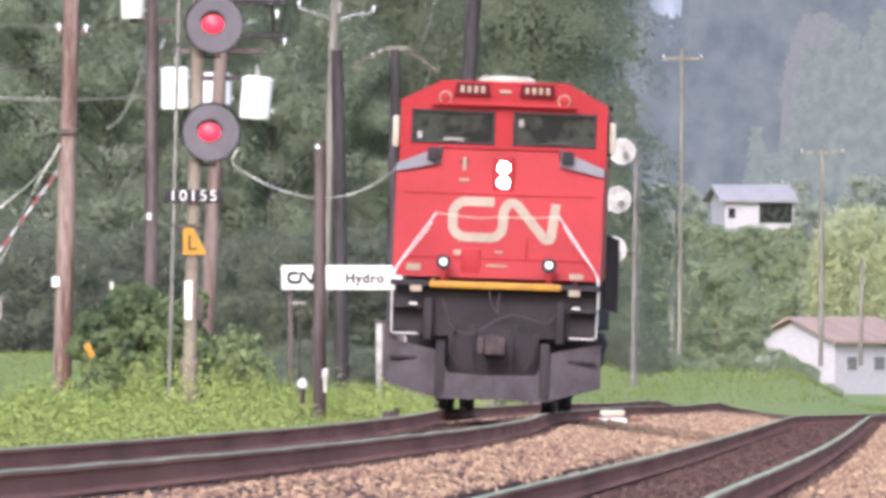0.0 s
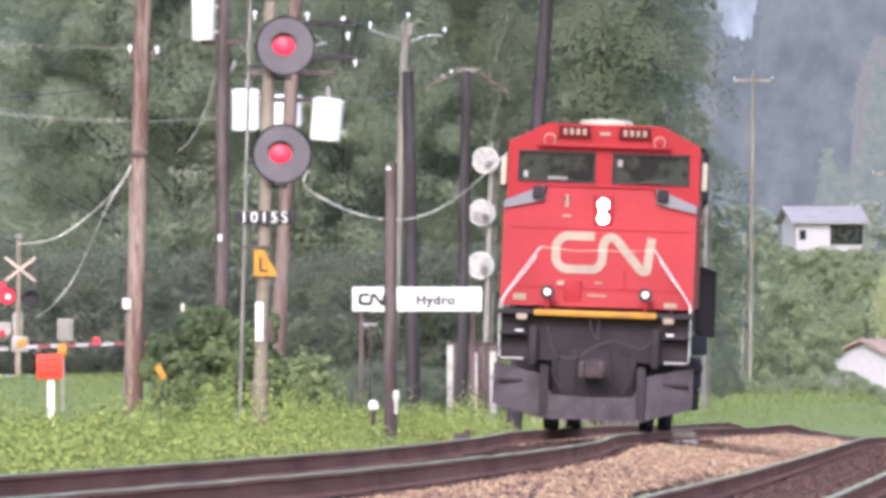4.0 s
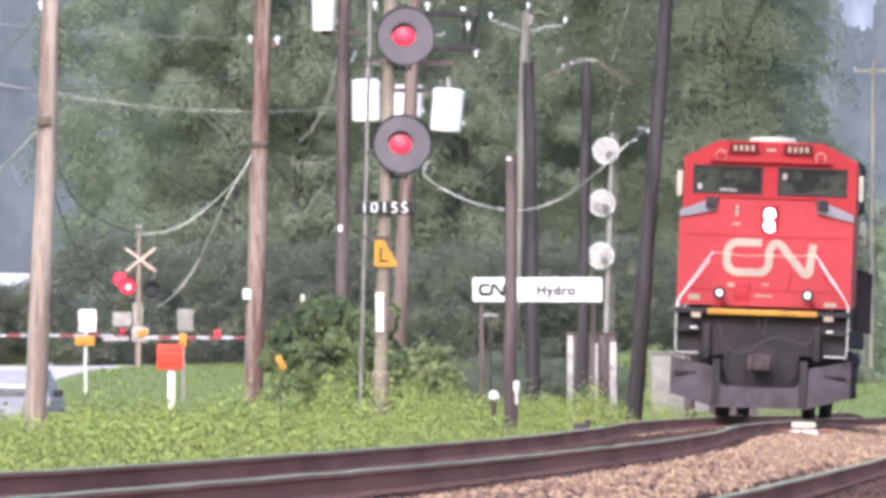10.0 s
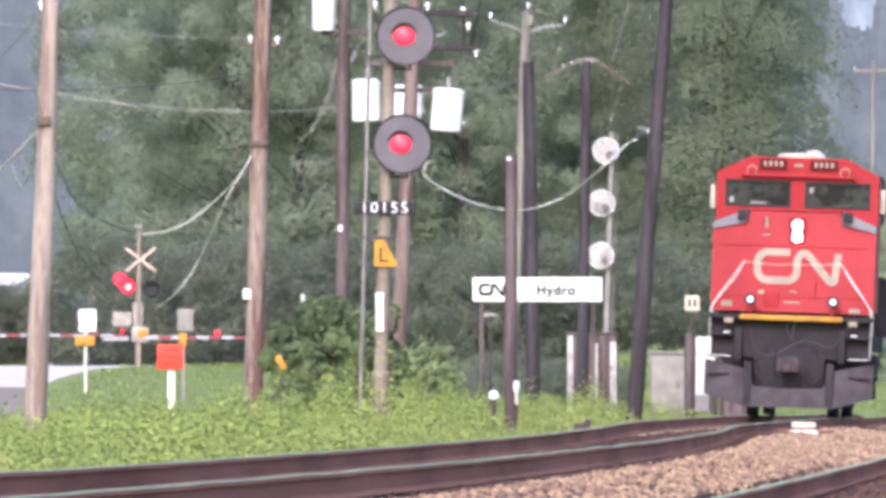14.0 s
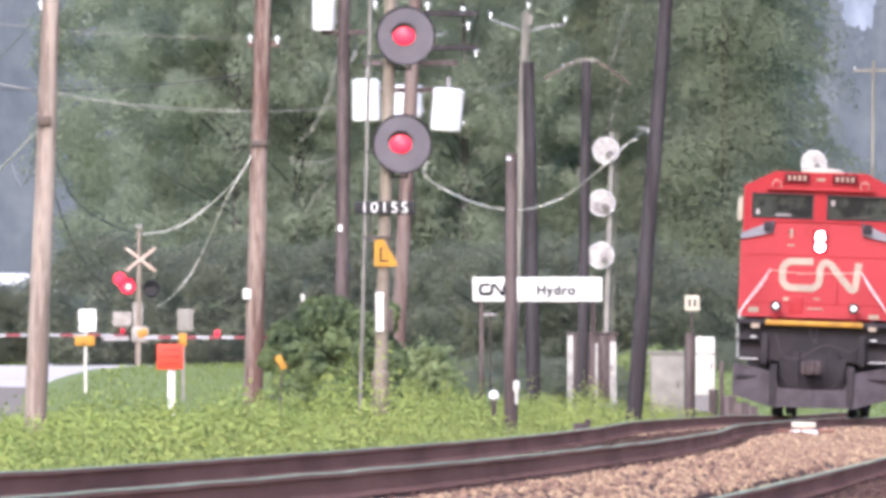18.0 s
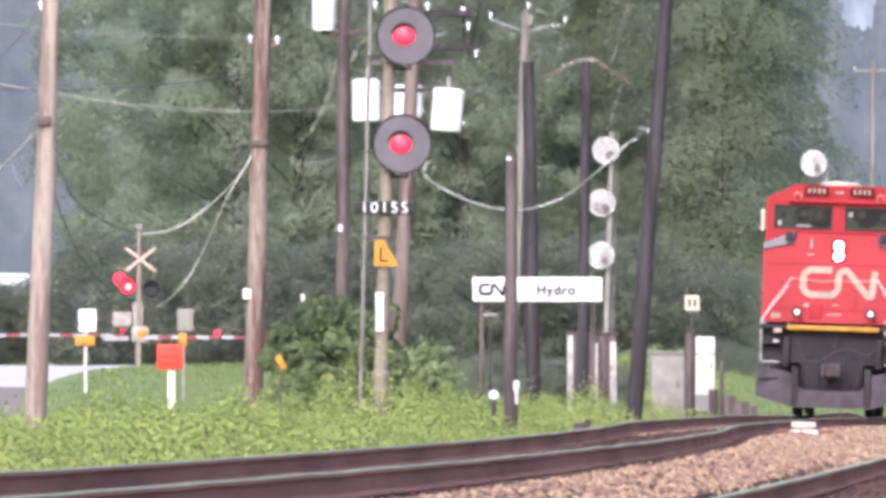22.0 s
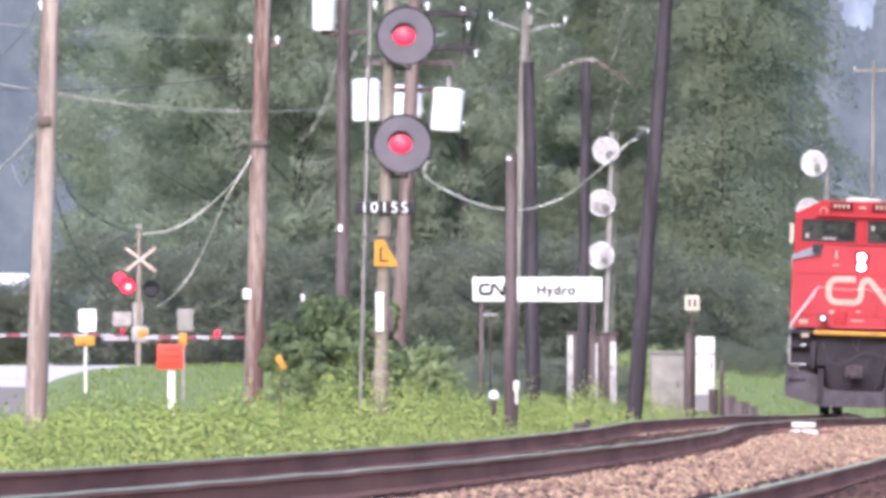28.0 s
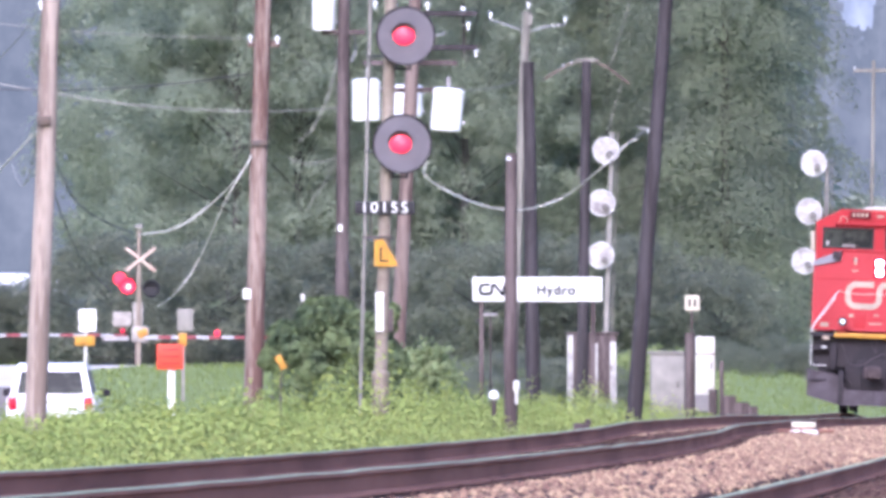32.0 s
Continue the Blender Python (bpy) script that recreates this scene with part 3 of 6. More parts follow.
def woods():
    rng = random.Random(21)
    base = []
    fir, broad = "tall dark green conifer with drooping sprays", "dense dark green broadleaf tree at the wood's edge"
    for i, (kind, h, r, m, n, size) in enumerate((("conifer", 34, 6.6, CEDARM, 190000, 0.072), ("broad", 20, 5.0, TREEM, 120000, 0.075), ("conifer", 27, 5.2, CEDARM, 120000, 0.075), ("broad", 17, 4.4, TREEM, 110000, 0.072),
                                                  ("broad", 22, 5.4, TREEM, 28000, 0.2), ("conifer", 32, 6.2, CEDARM, 28000, 0.21))):
        base.append(tree("fir_tree" if kind == "conifer" else "broadleaf_tree", (0, 0, -200), h, r, kind, n, size, m, fir if kind == "conifer" else broad, 30 + i, group="trees behind the line"))
    # the wood's edge first, then the trees that fill it behind
    spots = [(1, -9.2, 722), (3, -7.4, 701), (3, -5.2, 703), (1, -2.0, 722), (3, 0.8, 706), (1, 3.6, 722), (2, 6.0, 712), (0, 10.2, 706),
             (4, -6.4, 733), (5, 10.5, 738), (5, 4.6, 744), (5, -6.6, 760), (5, -1.0, 765), (5, 3.0, 776), (4, 7.6, 771), (4, -3.6, 752), (4, -7.6, 787), (5, 8.6, 728), (4, -8.75, 745), (4, 1.2, 745)]
    for k, x, y in spots:
        copy_thing(base[k], pose(*at_ground(x, y, 0.2), 0, 0, rng.uniform(0, 360)) @ Matrix.Scale(rng.uniform(0.9, 1.12), 4))
    for b in base:
        for o in list(b.children_recursive) + [b]:
            bpy.data.objects.remove(o)
    under = tree("shrub", (0, 0, -200), 4.2, 2.6, "broad", 9500, 0.078, UNDERM, "dark green shrub under the wood's edge", 77, "shrub", "shrubs under the trees", trunk=False)
    for i in range(22):
        x = -17.5 + i * 1.3 + rng.uniform(-0.5, 0.5)
        copy_thing(under, pose(*at_ground(x, rng.uniform(672, 694), 0.3), 0, 0, rng.uniform(0, 360)) @ Matrix.Scale(rng.uniform(0.7, 1.15) * (0.62 if x < -12.8 else 1.0), 4))
    for x, k in ((-16.9, 0.76), (-15.7, 0.73), (-14.7, 0.62)):
        copy_thing(under, pose(*at_ground(x, 681, 0.2), 0, 0, rng.uniform(0, 360)) @ Matrix.Scale(k, 4))
    for i in range(18):
        x, y = -4.0 + i * 0.5 + rng.uniform(-0.3, 0.3), rng.uniform(545, 585)
        copy_thing(under, pose(*at_ground(x, y, 0.3), 0, 0, rng.uniform(0, 360)) @ Matrix.Scale(rng.uniform(0.36, 0.52), 4))
    for i in range(9):
        copy_thing(under, pose(*at_ground(8.5 + i * 0.55, rng.uniform(622, 642), 0.25), 0, 0, rng.uniform(0, 360)) @ Matrix.Scale(rng.uniform(0.22, 0.34), 4))
    for o in list(under.children_recursive) + [under]:
        bpy.data.objects.remove(o)
    low = tree("shrub", (0, 0, -200), 1.8, 1.3, "broad", 4500, 0.065, LIGHTSHRUB, "light green shrub behind the cabinets", 78, "shrub", "light shrubs behind the cabinets", trunk=False)
    for x, y, k in ((5.0, 562, 1.05), (5.75, 552, 1.2), (6.45, 562, 1.25), (7.1, 560, 0.6), (8.0, 575, 0.4)):
        copy_thing(low, pose(*at_ground(x, y, 0.25), 0, 0, rng.uniform(0, 360)) @ Matrix.Scale(k, 4))
    for o in list(low.children_recursive) + [low]:
        bpy.data.objects.remove(o)


woods()


def far_side():
    """The gentle hillside to the right with its houses and trees."""
    rng = random.Random(5)
    tree("willow_tree", at_ground(38.2, 1228, 0.2), 12.6, 3.2, "willow", 32000, 0.12, WILLOWM, "pale yellow-green willow beside a house", 3)
    spec = [(17.2 + i * 0.5 + rng.uniform(-0.4, 0.4), rng.uniform(930, 1060), rng.uniform(6.0, 9.0), rng.uniform(1.9, 2.6)) for i in range(14)]
    spec += [(30.0, 1225, 7.5, 2.4), (42.5, 1235, 9, 2.6)]
    spec += [(21.5 + i * 1.25 + rng.uniform(-0.6, 0.6), rng.uniform(1235, 1330), rng.uniform(4.5, 6.5), rng.uniform(2.0, 2.7)) for i in range(13)]
    spec += [(32.6, 1374, 1.5, 1.2), (35.2, 1372, 1.0, 1.0), (37.6, 1370, 1.6, 1.2), (30.6, 1372, 2.4, 1.4)]
    for i, (x, y, h, r) in enumerate(spec):
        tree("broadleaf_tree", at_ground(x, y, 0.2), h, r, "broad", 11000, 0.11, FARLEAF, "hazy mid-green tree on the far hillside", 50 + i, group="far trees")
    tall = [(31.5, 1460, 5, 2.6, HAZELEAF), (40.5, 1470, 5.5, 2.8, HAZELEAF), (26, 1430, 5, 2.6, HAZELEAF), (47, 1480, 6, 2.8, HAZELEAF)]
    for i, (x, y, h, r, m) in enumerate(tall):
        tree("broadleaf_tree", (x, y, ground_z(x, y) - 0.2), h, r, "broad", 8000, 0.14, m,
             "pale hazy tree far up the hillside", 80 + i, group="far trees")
    hedge = tree("shrub", (0, 0, -200), 1.3, 1.1, "broad", 2600, 0.07, FARLEAF, "bright green shrub on the grassy bank", 91, "shrub", "shrubs on the bank", trunk=False)
    for i in range(18):
        x = 13.6 + i * 0.75 + rng.uniform(-0.3, 0.3)
        y = 900 + rng.uniform(-8, 8)
        copy_thing(hedge, pose(x, y, ground_z(x, y) - 0.25, 0, 0, rng.uniform(0, 360)) @ Matrix.Scale(rng.uniform(0.5, 1.0), 4))
    for i in range(16):
        x = 12.2 + i * 0.42 + rng.uniform(-0.2, 0.2)
        y = rng.uniform(636, 662)
        copy_thing(hedge, pose(x, y, ground_z(x, y) - 0.2, 0, 0, rng.uniform(0, 360)) @ Matrix.Scale(rng.uniform(0.35, 0.7), 4))
    for o in list(hedge.children_recursive) + [hedge]:
        bpy.data.objects.remove(o)


far_side()


def house(name, place, w, d, wall_h, roof_h, roofm, label, yaw, windows, glass=None):
    t = thing(name, place, label, "house", turn=(0, 0, yaw))
    s = Shape().box((0, 0, wall_h / 2 - 0.5), (w, d, wall_h + 1.0))
    s.prism([(-d / 2, wall_h), (d / 2, wall_h), (0, wall_h + roof_h - 0.12)], -w / 2, w / 2)
    s.v[8:] = [(v[1], v[0], v[2]) for v in s.v[8:]]
    part("wall", s, WALLWHITE, t)
    e = 0.5
    for sg in (-1, 1):
        q = [(-w / 2 - e, 0, wall_h + roof_h), (w / 2 + e, 0, wall_h + roof_h), (w / 2 + e, sg * (d / 2 + e), wall_h - roof_h * 2 * e / d), (-w / 2 - e, sg * (d / 2 + e), wall_h - roof_h * 2 * e / d)]
        r = Shape().add([(x, y, z) for x, y, z in q] + [(x, y, z + 0.15) for x, y, z in q], [(0, 1, 2, 3), (4, 5, 6, 7), (0, 1, 5, 4), (1, 2, 6, 5), (2, 3, 7, 6), (3, 0, 4, 7)])
        part("roof", r, roofm, t, "shingled roof slope")
    for x, z, ww, hh in windows:
        wd = part("window", Shape().box((x, -d / 2 - 0.02, z), (ww + 0.16, 0.06, hh + 0.16)), WALLWHITE, t)
        part("pane", Shape().box((x, -d / 2 - 0.04, z), (ww, 0.05, hh)), glass or GLASS_PALE, wd)
    return t


# ---- poles and wires
def pole(name, base, top, r0, r1, m, label, group="utility poles"):
    """A round timber pole, top and base in world places; returns the thing, whose space starts at the base."""
    t = thing(name, base, label, "utility pole", group)
    d = Vector(top) - Vector(base)
    s, n, rng = Shape(), 14, random.Random(int(abs(base[0]) * 100))
    pts = [d * (i / 10) + Vector((0.02 * noise.noise((i * 0.6, base[0], 0)), 0, 0)) for i in range(11)]
    pts[0] = Vector((0, 0, -0.8)) if abs(d.x) < 0.1 else -d * (0.8 / d.length)
    prof = []
    for i, p in enumerate(pts):
        r = r0 + (r1 - r0) * i / 10
        prof.append([p + Vector((math.cos(j * math.tau / n) * r, math.sin(j * math.tau / n) * r, 0)) for j in range(n)])
    s.add([v for ring in prof for v in ring], [(i * n + j, i * n + (j + 1) % n, (i + 1) * n + (j + 1) % n, (i + 1) * n + j) for i in range(10) for j in range(n)] + [tuple(range(10 * n, 11 * n))])
    part("shaft", s, m, t)
    return t


def insulator(parent, p, size=0.1, name="insulator"):
    size *= 0.66
    s = Shape().lathe([(size * 0.25, -size * 1.2), (size * 0.28, -size * 0.2), (size * 0.6, -size * 0.1), (size * 0.55, size * 0.25), (size * 0.35, size * 0.4), (size * 0.4, size * 0.6), (size * 0.12, size * 0.8)], p, (0, 0, 1), 12)
    return part(name, s, CERAMIC, parent, "white porcelain insulator")


def cable(pts, r, m, label, n=8):
    p = spline(pts, n)
    return solid("cable", Shape().tube(p, r * 0.5, 6), m, label, "cable", "overhead cables")


def utility_poles():
    # tall leaning pole by the road
    b = (-5.776, 276.37, 0.076)
    p = pole("utility_pole", b, (-5.440, 276.37, 8.676), 0.16, 0.115, TAN, "leaning weathered tan wooden utility pole standing in weeds")
    a = rel(b, (-5.696, 276.37, 5.972))[0]
    part("bracket", Shape().rod(a, a + Vector((0.25, 0, -0.05)), 0.02), DARK_STEEL, p)
    insulator(p, a, 0.1)
    part("cable_clamp", Shape().box(rel(b, (-5.648, 276.37, 4.316))[0] + Vector((0, -0.17, 0)), (0.2, 0.06, 0.14), bevel=0.01), DARK_STEEL, p)
    # second pole
    b = (-2.905, 297.81, 0.126)
    p = pole("utility_pole", b, (-2.672, 297.81, 9.307), 0.15, 0.11, BROWN, "weathered reddish-brown wooden utility pole in tall weeds")
    for q in ((-2.940, 297.81, 5.876), (-2.526, 297.81, 5.859)):
        insulator(p, rel(b, q)[0], 0.1)
    part("crossarm", Shape().box(rel(b, (-2.733, 297.81, 5.790))[0] + Vector((0, 0.14, 0)), (0.5, 0.09, 0.1), bevel=0.01), BROWN, p)
    part("tag_plate", Shape().box(rel(b, (-2.991, 297.81, 1.971))[0] + Vector((0, -0.12, 0)), (0.12, 0.05, 0.16), bevel=0.01), WHITE, p, "white tag plate nailed to the pole")
    part("cable_clamp", Shape().box(rel(b, (-2.802, 297.81, 4.264))[0] + Vector((0, -0.13, 0)), (0.24, 0.07, 0.1), bevel=0.01), DARK_STEEL, p)
    # transformer pole on the left
    b = (-2.093, 401.70, 0.389)
    p = pole("utility_pole", b, (-2.012, 401.70, 12.366), 0.15, 0.11, DARKWOOD, "dark brown wooden pole carrying a white transformer")
    transformer(p, rel(b, (-2.453, 401.70, 8.319))[0], 0.24, 0.85)
    part("crossarm", Shape().box(rel(b, (-2.047, 401.70, 7.854))[0], (0.9, 0.1, 0.1), bevel=0.01), DARKWOOD, p)
    part("bracket", Shape().tube(rel(b, (-1.826, 401.70, 7.773), (-1.791, 401.70, 7.482), (-1.884, 401.70, 7.249)), 0.03), STEEL, p)
    part("tag_plate", Shape().box(rel(b, (-2.116, 401.70, 3.819))[0] + Vector((0, -0.16, 0)), (0.09, 0.04, 0.14), bevel=0.01), WHITE, p)
    # transformer bank pole behind the signal mast
    b = (-0.955, 392.57, 0.392)
    p = pole("utility_pole", b, (-0.364, 392.57, 12.097), 0.155, 0.12, MIDWOOD, "brown wooden pole carrying a bank of three white transformers")
    for q, r, h in (((-1.545, 392.57, 6.301), 0.28, 0.8), ((-0.73, 396.0, 6.33), 0.31, 0.62), ((0.080, 392.57, 6.108), 0.31, 0.82)):
        transformer(p, rel(b, q)[0], r, h, 0.09 if r > 0.29 and h > 0.7 else 0.0)
    for q in ((-0.807, 392.57, 7.074), (-0.807, 392.57, 6.529)):
        part("crossarm", Shape().box(rel(b, q)[0] + Vector((0.15, 0.2, 0)), (1.9, 0.1, 0.1), bevel=0.01), DARKWOOD, p)
    for za, w in ((25, 820), (85, 840)):
        part("crossarm", Shape().box(rel(b, (((-0.364, 392.57, 8.347)[0] + (0.580, 392.57, 8.347)[0]) / 2, (-0.364, 392.57, 8.347)[1], (-0.364, 392.57, 8.063)[2] - (za - 25) / 88))[0], (1.15, 0.1, 0.11), bevel=0.01), CREO, p)
    part("brace", Shape().tube(rel(b, (-0.443, 392.57, 7.495), (0.068, 392.57, 7.688)), 0.018), STEEL, p)
    for q in ((-0.307, 392.57, 8.233), (0.409, 392.57, 8.142), (0.511, 392.57, 7.835), (0.659, 392.57, 7.301), (-1.364, 392.57, 8.256), (-0.955, 392.57, 8.233)):
        insulator(p, rel(b, q)[0], 0.13)
    # the group of three poles by the name board
    b = (1.439, 421.29, -0.106)
    p = pole("utility_pole", b, (1.817, 421.29, 8.674), 0.125, 0.1, GREYWOOD, "pale grey wooden pole with two angled wire brackets on top")
    for q in ((1.841, 421.29, 8.796), (1.024, 421.29, 8.589), (2.634, 421.29, 8.479)):
        insulator(p, rel(b, q)[0], 0.11)
    part("bracket_arm", Shape().tube(rel(b, (1.841, 421.29, 8.211), (1.476, 421.29, 8.333), (1.024, 421.29, 8.479)), 0.02), STEEL, p)
    part("bracket_arm", Shape().tube(rel(b, (1.841, 421.29, 8.211), (2.207, 421.29, 8.333), (2.634, 421.29, 8.381)), 0.02), STEEL, p)
    part("top_cap", Shape().box(rel(b, (1.841, 421.29, 8.479))[0], (0.18, 0.18, 0.24), bevel=0.02), CABINET, p, "metal pole band")
    b = (0.983, 285.50, 0.143)
    p = pole("short_pole", b, (1.000, 285.50, 3.970), 0.1, 0.085, DARKWOOD, "short brown wooden pole with a bright insulator on top")
    insulator(p, rel(b, (0.967, 285.50, 3.879))[0] + Vector((0, -0.05, 0)), 0.12)
    part("guard", Shape().lathe([(0.025, -0.2), (0.03, -0.02), (0.055, 0.03), (0.05, 0.12), (0.03, 0.15)], rel(b, (1.066, 283.16, 0.499))[0], (0, 0, 1), 12), CABWHITE, p, "white cable guard strip")
    b = (1.905, 411.26, 0.385)
    pole("short_pole", b, (1.798, 411.26, 7.409), 0.158, 0.125, CREO, "dark creosoted wooden pole with a cut top")
    # dark leaning pole
    b = (3.449, 352.51, 0.050)
    p = pole("utility_pole", b, (4.296, 352.51, 10.918), 0.15, 0.11, CREO, "dark creosoted wooden pole leaning beside the track")
    part("bracket", Shape().tube(rel(b, (3.959, 352.51, 5.305), (3.735, 352.51, 5.183), (3.510, 352.51, 5.254)), 0.018), STEEL, p)
    insulator(p, rel(b, (3.704, 352.51, 5.183))[0], 0.06)
    # distant pole with an arched wire frame
    b = (3.514, 493.51, 0.354)
    p = pole("utility_pole", b, (3.629, 493.51, 8.811), 0.15, 0.12, CREO, "distant dark brown pole with a braced crossarm")
    part("crossarm", Shape().tube(rel(b, (2.543, 493.51, 8.326), (3.086, 493.51, 8.669), (3.629, 493.51, 8.869), (4.157, 493.51, 8.640), (4.729, 493.51, 8.211)), 0.03), MIDWOOD, p)
    part("crossarm", Shape().box(rel(b, (3.657, 493.51, 8.811))[0], (0.55, 0.12, 0.1), bevel=0.01), GREYWOOD, p)
    for q in ((3.043, 493.51, 8.669), (3.257, 493.51, 8.754)):
        insulator(p, rel(b, q)[0], 0.09)
    # far poles on the right
    for (bx, tx, ty, s0, arm) in (((26.500, 909.11, 1.777), (26.579, 909.11, 11.303), 0, 0, 2.0), ((19.526, 909.11, 0.198), (19.632, 909.11, 8.356), 0, 0, 0), ((29.944, 959.61, 1.846), (30.000, 959.61, 6.346), 0, 0, 0), ((15.1, 690, 0.3), (15.22, 690, 12.1), 0, 0, 1.4)):
        p = pole("utility_pole", bx, tx, 0.08 if arm == 1.4 else 0.12, 0.06 if arm == 1.4 else 0.09, GREYWOOD, "distant weathered wooden pole with a crossarm" if arm == 1.4 else "distant pale grey wooden pole with a crossarm", "far utility poles")
        d = Vector(tx) - Vector(bx)
        if arm:
            part("crossarm", Shape().box(d + Vector((0, 0, -0.35)), (arm, 0.12, 0.13), bevel=0.01), GREYWOOD, p)
            for k in (-0.5, 0.5):
                insulator(p, d + Vector((k * arm * 0.95, 0, -0.25)), 0.085)


def transformer(parent, c, r, h, tilt=0.0):
    s = Shape().lathe([(r * 0.9, -h / 2), (r, -h / 2 + 0.03), (r, h / 2 - 0.06), (r * 1.05, h / 2 - 0.05), (r * 1.05, h / 2), (r * 0.75, h / 2 + 0.05)], c, (tilt, 0, 1), 28)
    tr = part("transformer", s, TRANSFORMER, parent, "white cylindrical transformer can")
    b = Shape().lathe([(0.035, 0), (0.05, 0.05), (0.035, 0.08), (0.05, 0.12), (0.035, 0.15), (0.045, 0.19), (0.02, 0.24)], Vector(c) + Vector((r * 0.1, 0, h / 2 + 0.04)), (0, 0, 1), 12)
    part("bushing", b, DISC_PALE, tr)
    part("hanger", Shape().box(Vector(c) + Vector((0, r + 0.03, 0.1)), (0.1, 0.12, h * 0.6)), DARK_STEEL, tr)
    for k in (-0.3, 0.3):
        part("lug", Shape().box(Vector(c) + Vector((r + 0.02, -0.03, k * h)), (0.08, 0.06, 0.06), bevel=0.01), STEEL, tr)
    return tr


utility_poles()


def cables():
    bright = "bright sagging cable between wooden poles"
    dark = "dark thin overhead wire"
    grey = "grey thin overhead wire"
    cable([(-2.810, 297.81, 4.290), (-3.095, 297.81, 3.790), (-3.584, 299.10, 3.328), (-4.104, 299.10, 2.982), (-4.661, 300.40, 2.897)], 0.028, CABLE_PALE, bright)
    cable([(-2.862, 297.81, 4.152), (-3.310, 297.81, 3.402), (-3.758, 299.10, 2.462), (-4.104, 299.10, 1.986), (-4.383, 300.40, 1.792)], 0.02, CABLE_PALE, "grey drop cable hanging from a pole")
    cable([(-6.484, 278.60, 3.484), (-6.137, 277.48, 3.809), (-5.744, 276.37, 4.180)], 0.028, CABLE_PALE, bright)
    cable([(-5.790, 278.60, 4.185), (-5.975, 283.16, 3.712), (-6.217, 287.88, 3.515), (-6.475, 292.76, 3.904)], 0.014, CABLE_GREY, grey)
    cable([(-0.274, 363.64, 4.772), (-0.337, 363.64, 4.487), (0.168, 363.64, 4.161), (0.688, 359.85, 3.915), (1.156, 359.85, 3.821), (1.711, 356.14, 3.829), (2.278, 356.14, 4.066), (2.816, 352.51, 4.469), (3.327, 352.51, 4.948), (3.510, 352.51, 5.020)], 0.03, CABLE_PALE, bright)
    cable([(3.293, 348.95, 4.904), (3.735, 352.51, 5.244), (4.041, 352.51, 5.356)], 0.02, CABLE_GREY, grey)
    cable([(-9.044, 383.84, 6.418), (-7.267, 383.84, 6.396), (-5.378, 383.84, 6.507), (-3.822, 383.84, 6.707)], 0.03, CABLE_DARK, dark)
    cable([(-10.175, 431.82, 7.340), (-9.050, 431.82, 7.128), (-6.675, 431.82, 6.777), (-4.050, 431.82, 6.652), (-2.195, 421.29, 6.577)], 0.03, CABLE_GREY, grey)
    cable([(-10.175, 431.82, 8.652), (-8.425, 431.82, 8.440), (-6.050, 431.82, 8.315), (-4.050, 431.82, 8.253)], 0.016, CABLE_GREY, grey)
    cable([(-2.965, 300.40, 5.888), (-3.295, 308.45, 5.424), (-3.718, 314.05, 4.922), (-3.907, 319.87, 4.846)], 0.014, CABLE_GREY, grey)
    cable([(-5.742, 278.60, 5.984), (-6.200, 287.88, 5.765), (-6.991, 300.40, 5.427)], 0.014, CABLE_GREY, grey)
    cable([(-5.540, 278.60, 3.782), (-5.687, 300.40, 3.470), (-5.582, 314.05, 3.285), (-5.353, 338.69, 3.207)], 0.026, CABLE_DARK, dark)
    cable([(-5.581, 278.60, 3.419), (-5.774, 300.40, 2.949), (-5.764, 314.05, 2.558), (-5.562, 329.01, 2.130)], 0.026, CABLE_DARK, dark)
    cable([(-2.548, 300.40, 5.888), (-2.352, 319.87, 5.975), (-2.190, 345.46, 6.090), (-2.091, 392.57, 6.642)], 0.014, CABLE_GREY, grey)
    cable([(-2.163, 401.70, 7.307), (-2.372, 401.70, 6.552), (-2.663, 401.70, 5.912), (-2.977, 401.70, 5.598)], 0.022, CABLE_GREY, grey)
    cable([(-2.140, 401.70, 5.331), (-2.430, 401.70, 5.203), (-2.837, 401.70, 5.156), (-3.186, 401.70, 5.273)], 0.02, CABLE_GREY, grey)
    cable([(-2.256, 401.70, 5.133), (-2.488, 401.70, 4.691), (-2.744, 401.70, 4.342)], 0.014, CABLE_GREY, grey)
    cable([(-2.093, 401.70, 3.761), (-2.000, 401.70, 3.296), (-1.807, 392.57, 2.779)], 0.012, CABLE_DARK, dark)
    cable([(0.409, 392.57, 6.506), (1.129, 406.42, 6.799), (2.000, 442.90, 7.578), (2.507, 486.56, 8.244)], 0.022, CABLE_GREY, grey)
    cable([(1.541, 352.51, 7.397), (1.351, 356.14, 6.798), (1.104, 359.85, 6.238)], 0.012, CABLE_GREY, grey)
    cable([(2.227, 356.14, 7.210), (2.233, 383.84, 7.284), (2.325, 431.82, 7.503)], 0.012, CABLE_GREY, grey)
    cable([(0.975, 287.88, 3.890), (0.856, 292.76, 3.650), (0.672, 297.81, 3.402), (0.487, 300.40, 3.166)], 0.012, CABLE_GREY, grey)
    cable([(4.729, 493.51, 10.354), (4.443, 493.51, 9.354), (4.229, 493.51, 8.711)], 0.016, CABLE_GREY, grey)
    cable([(4.514, 493.51, 8.283), (4.300, 493.51, 7.497), (4.157, 493.51, 6.854)], 0.014, CABLE_GREY, grey)
    cable([(3.629, 493.51, 6.783), (3.443, 493.51, 6.069), (3.257, 493.51, 5.497)], 0.014, CABLE_GREY, grey)


cables()


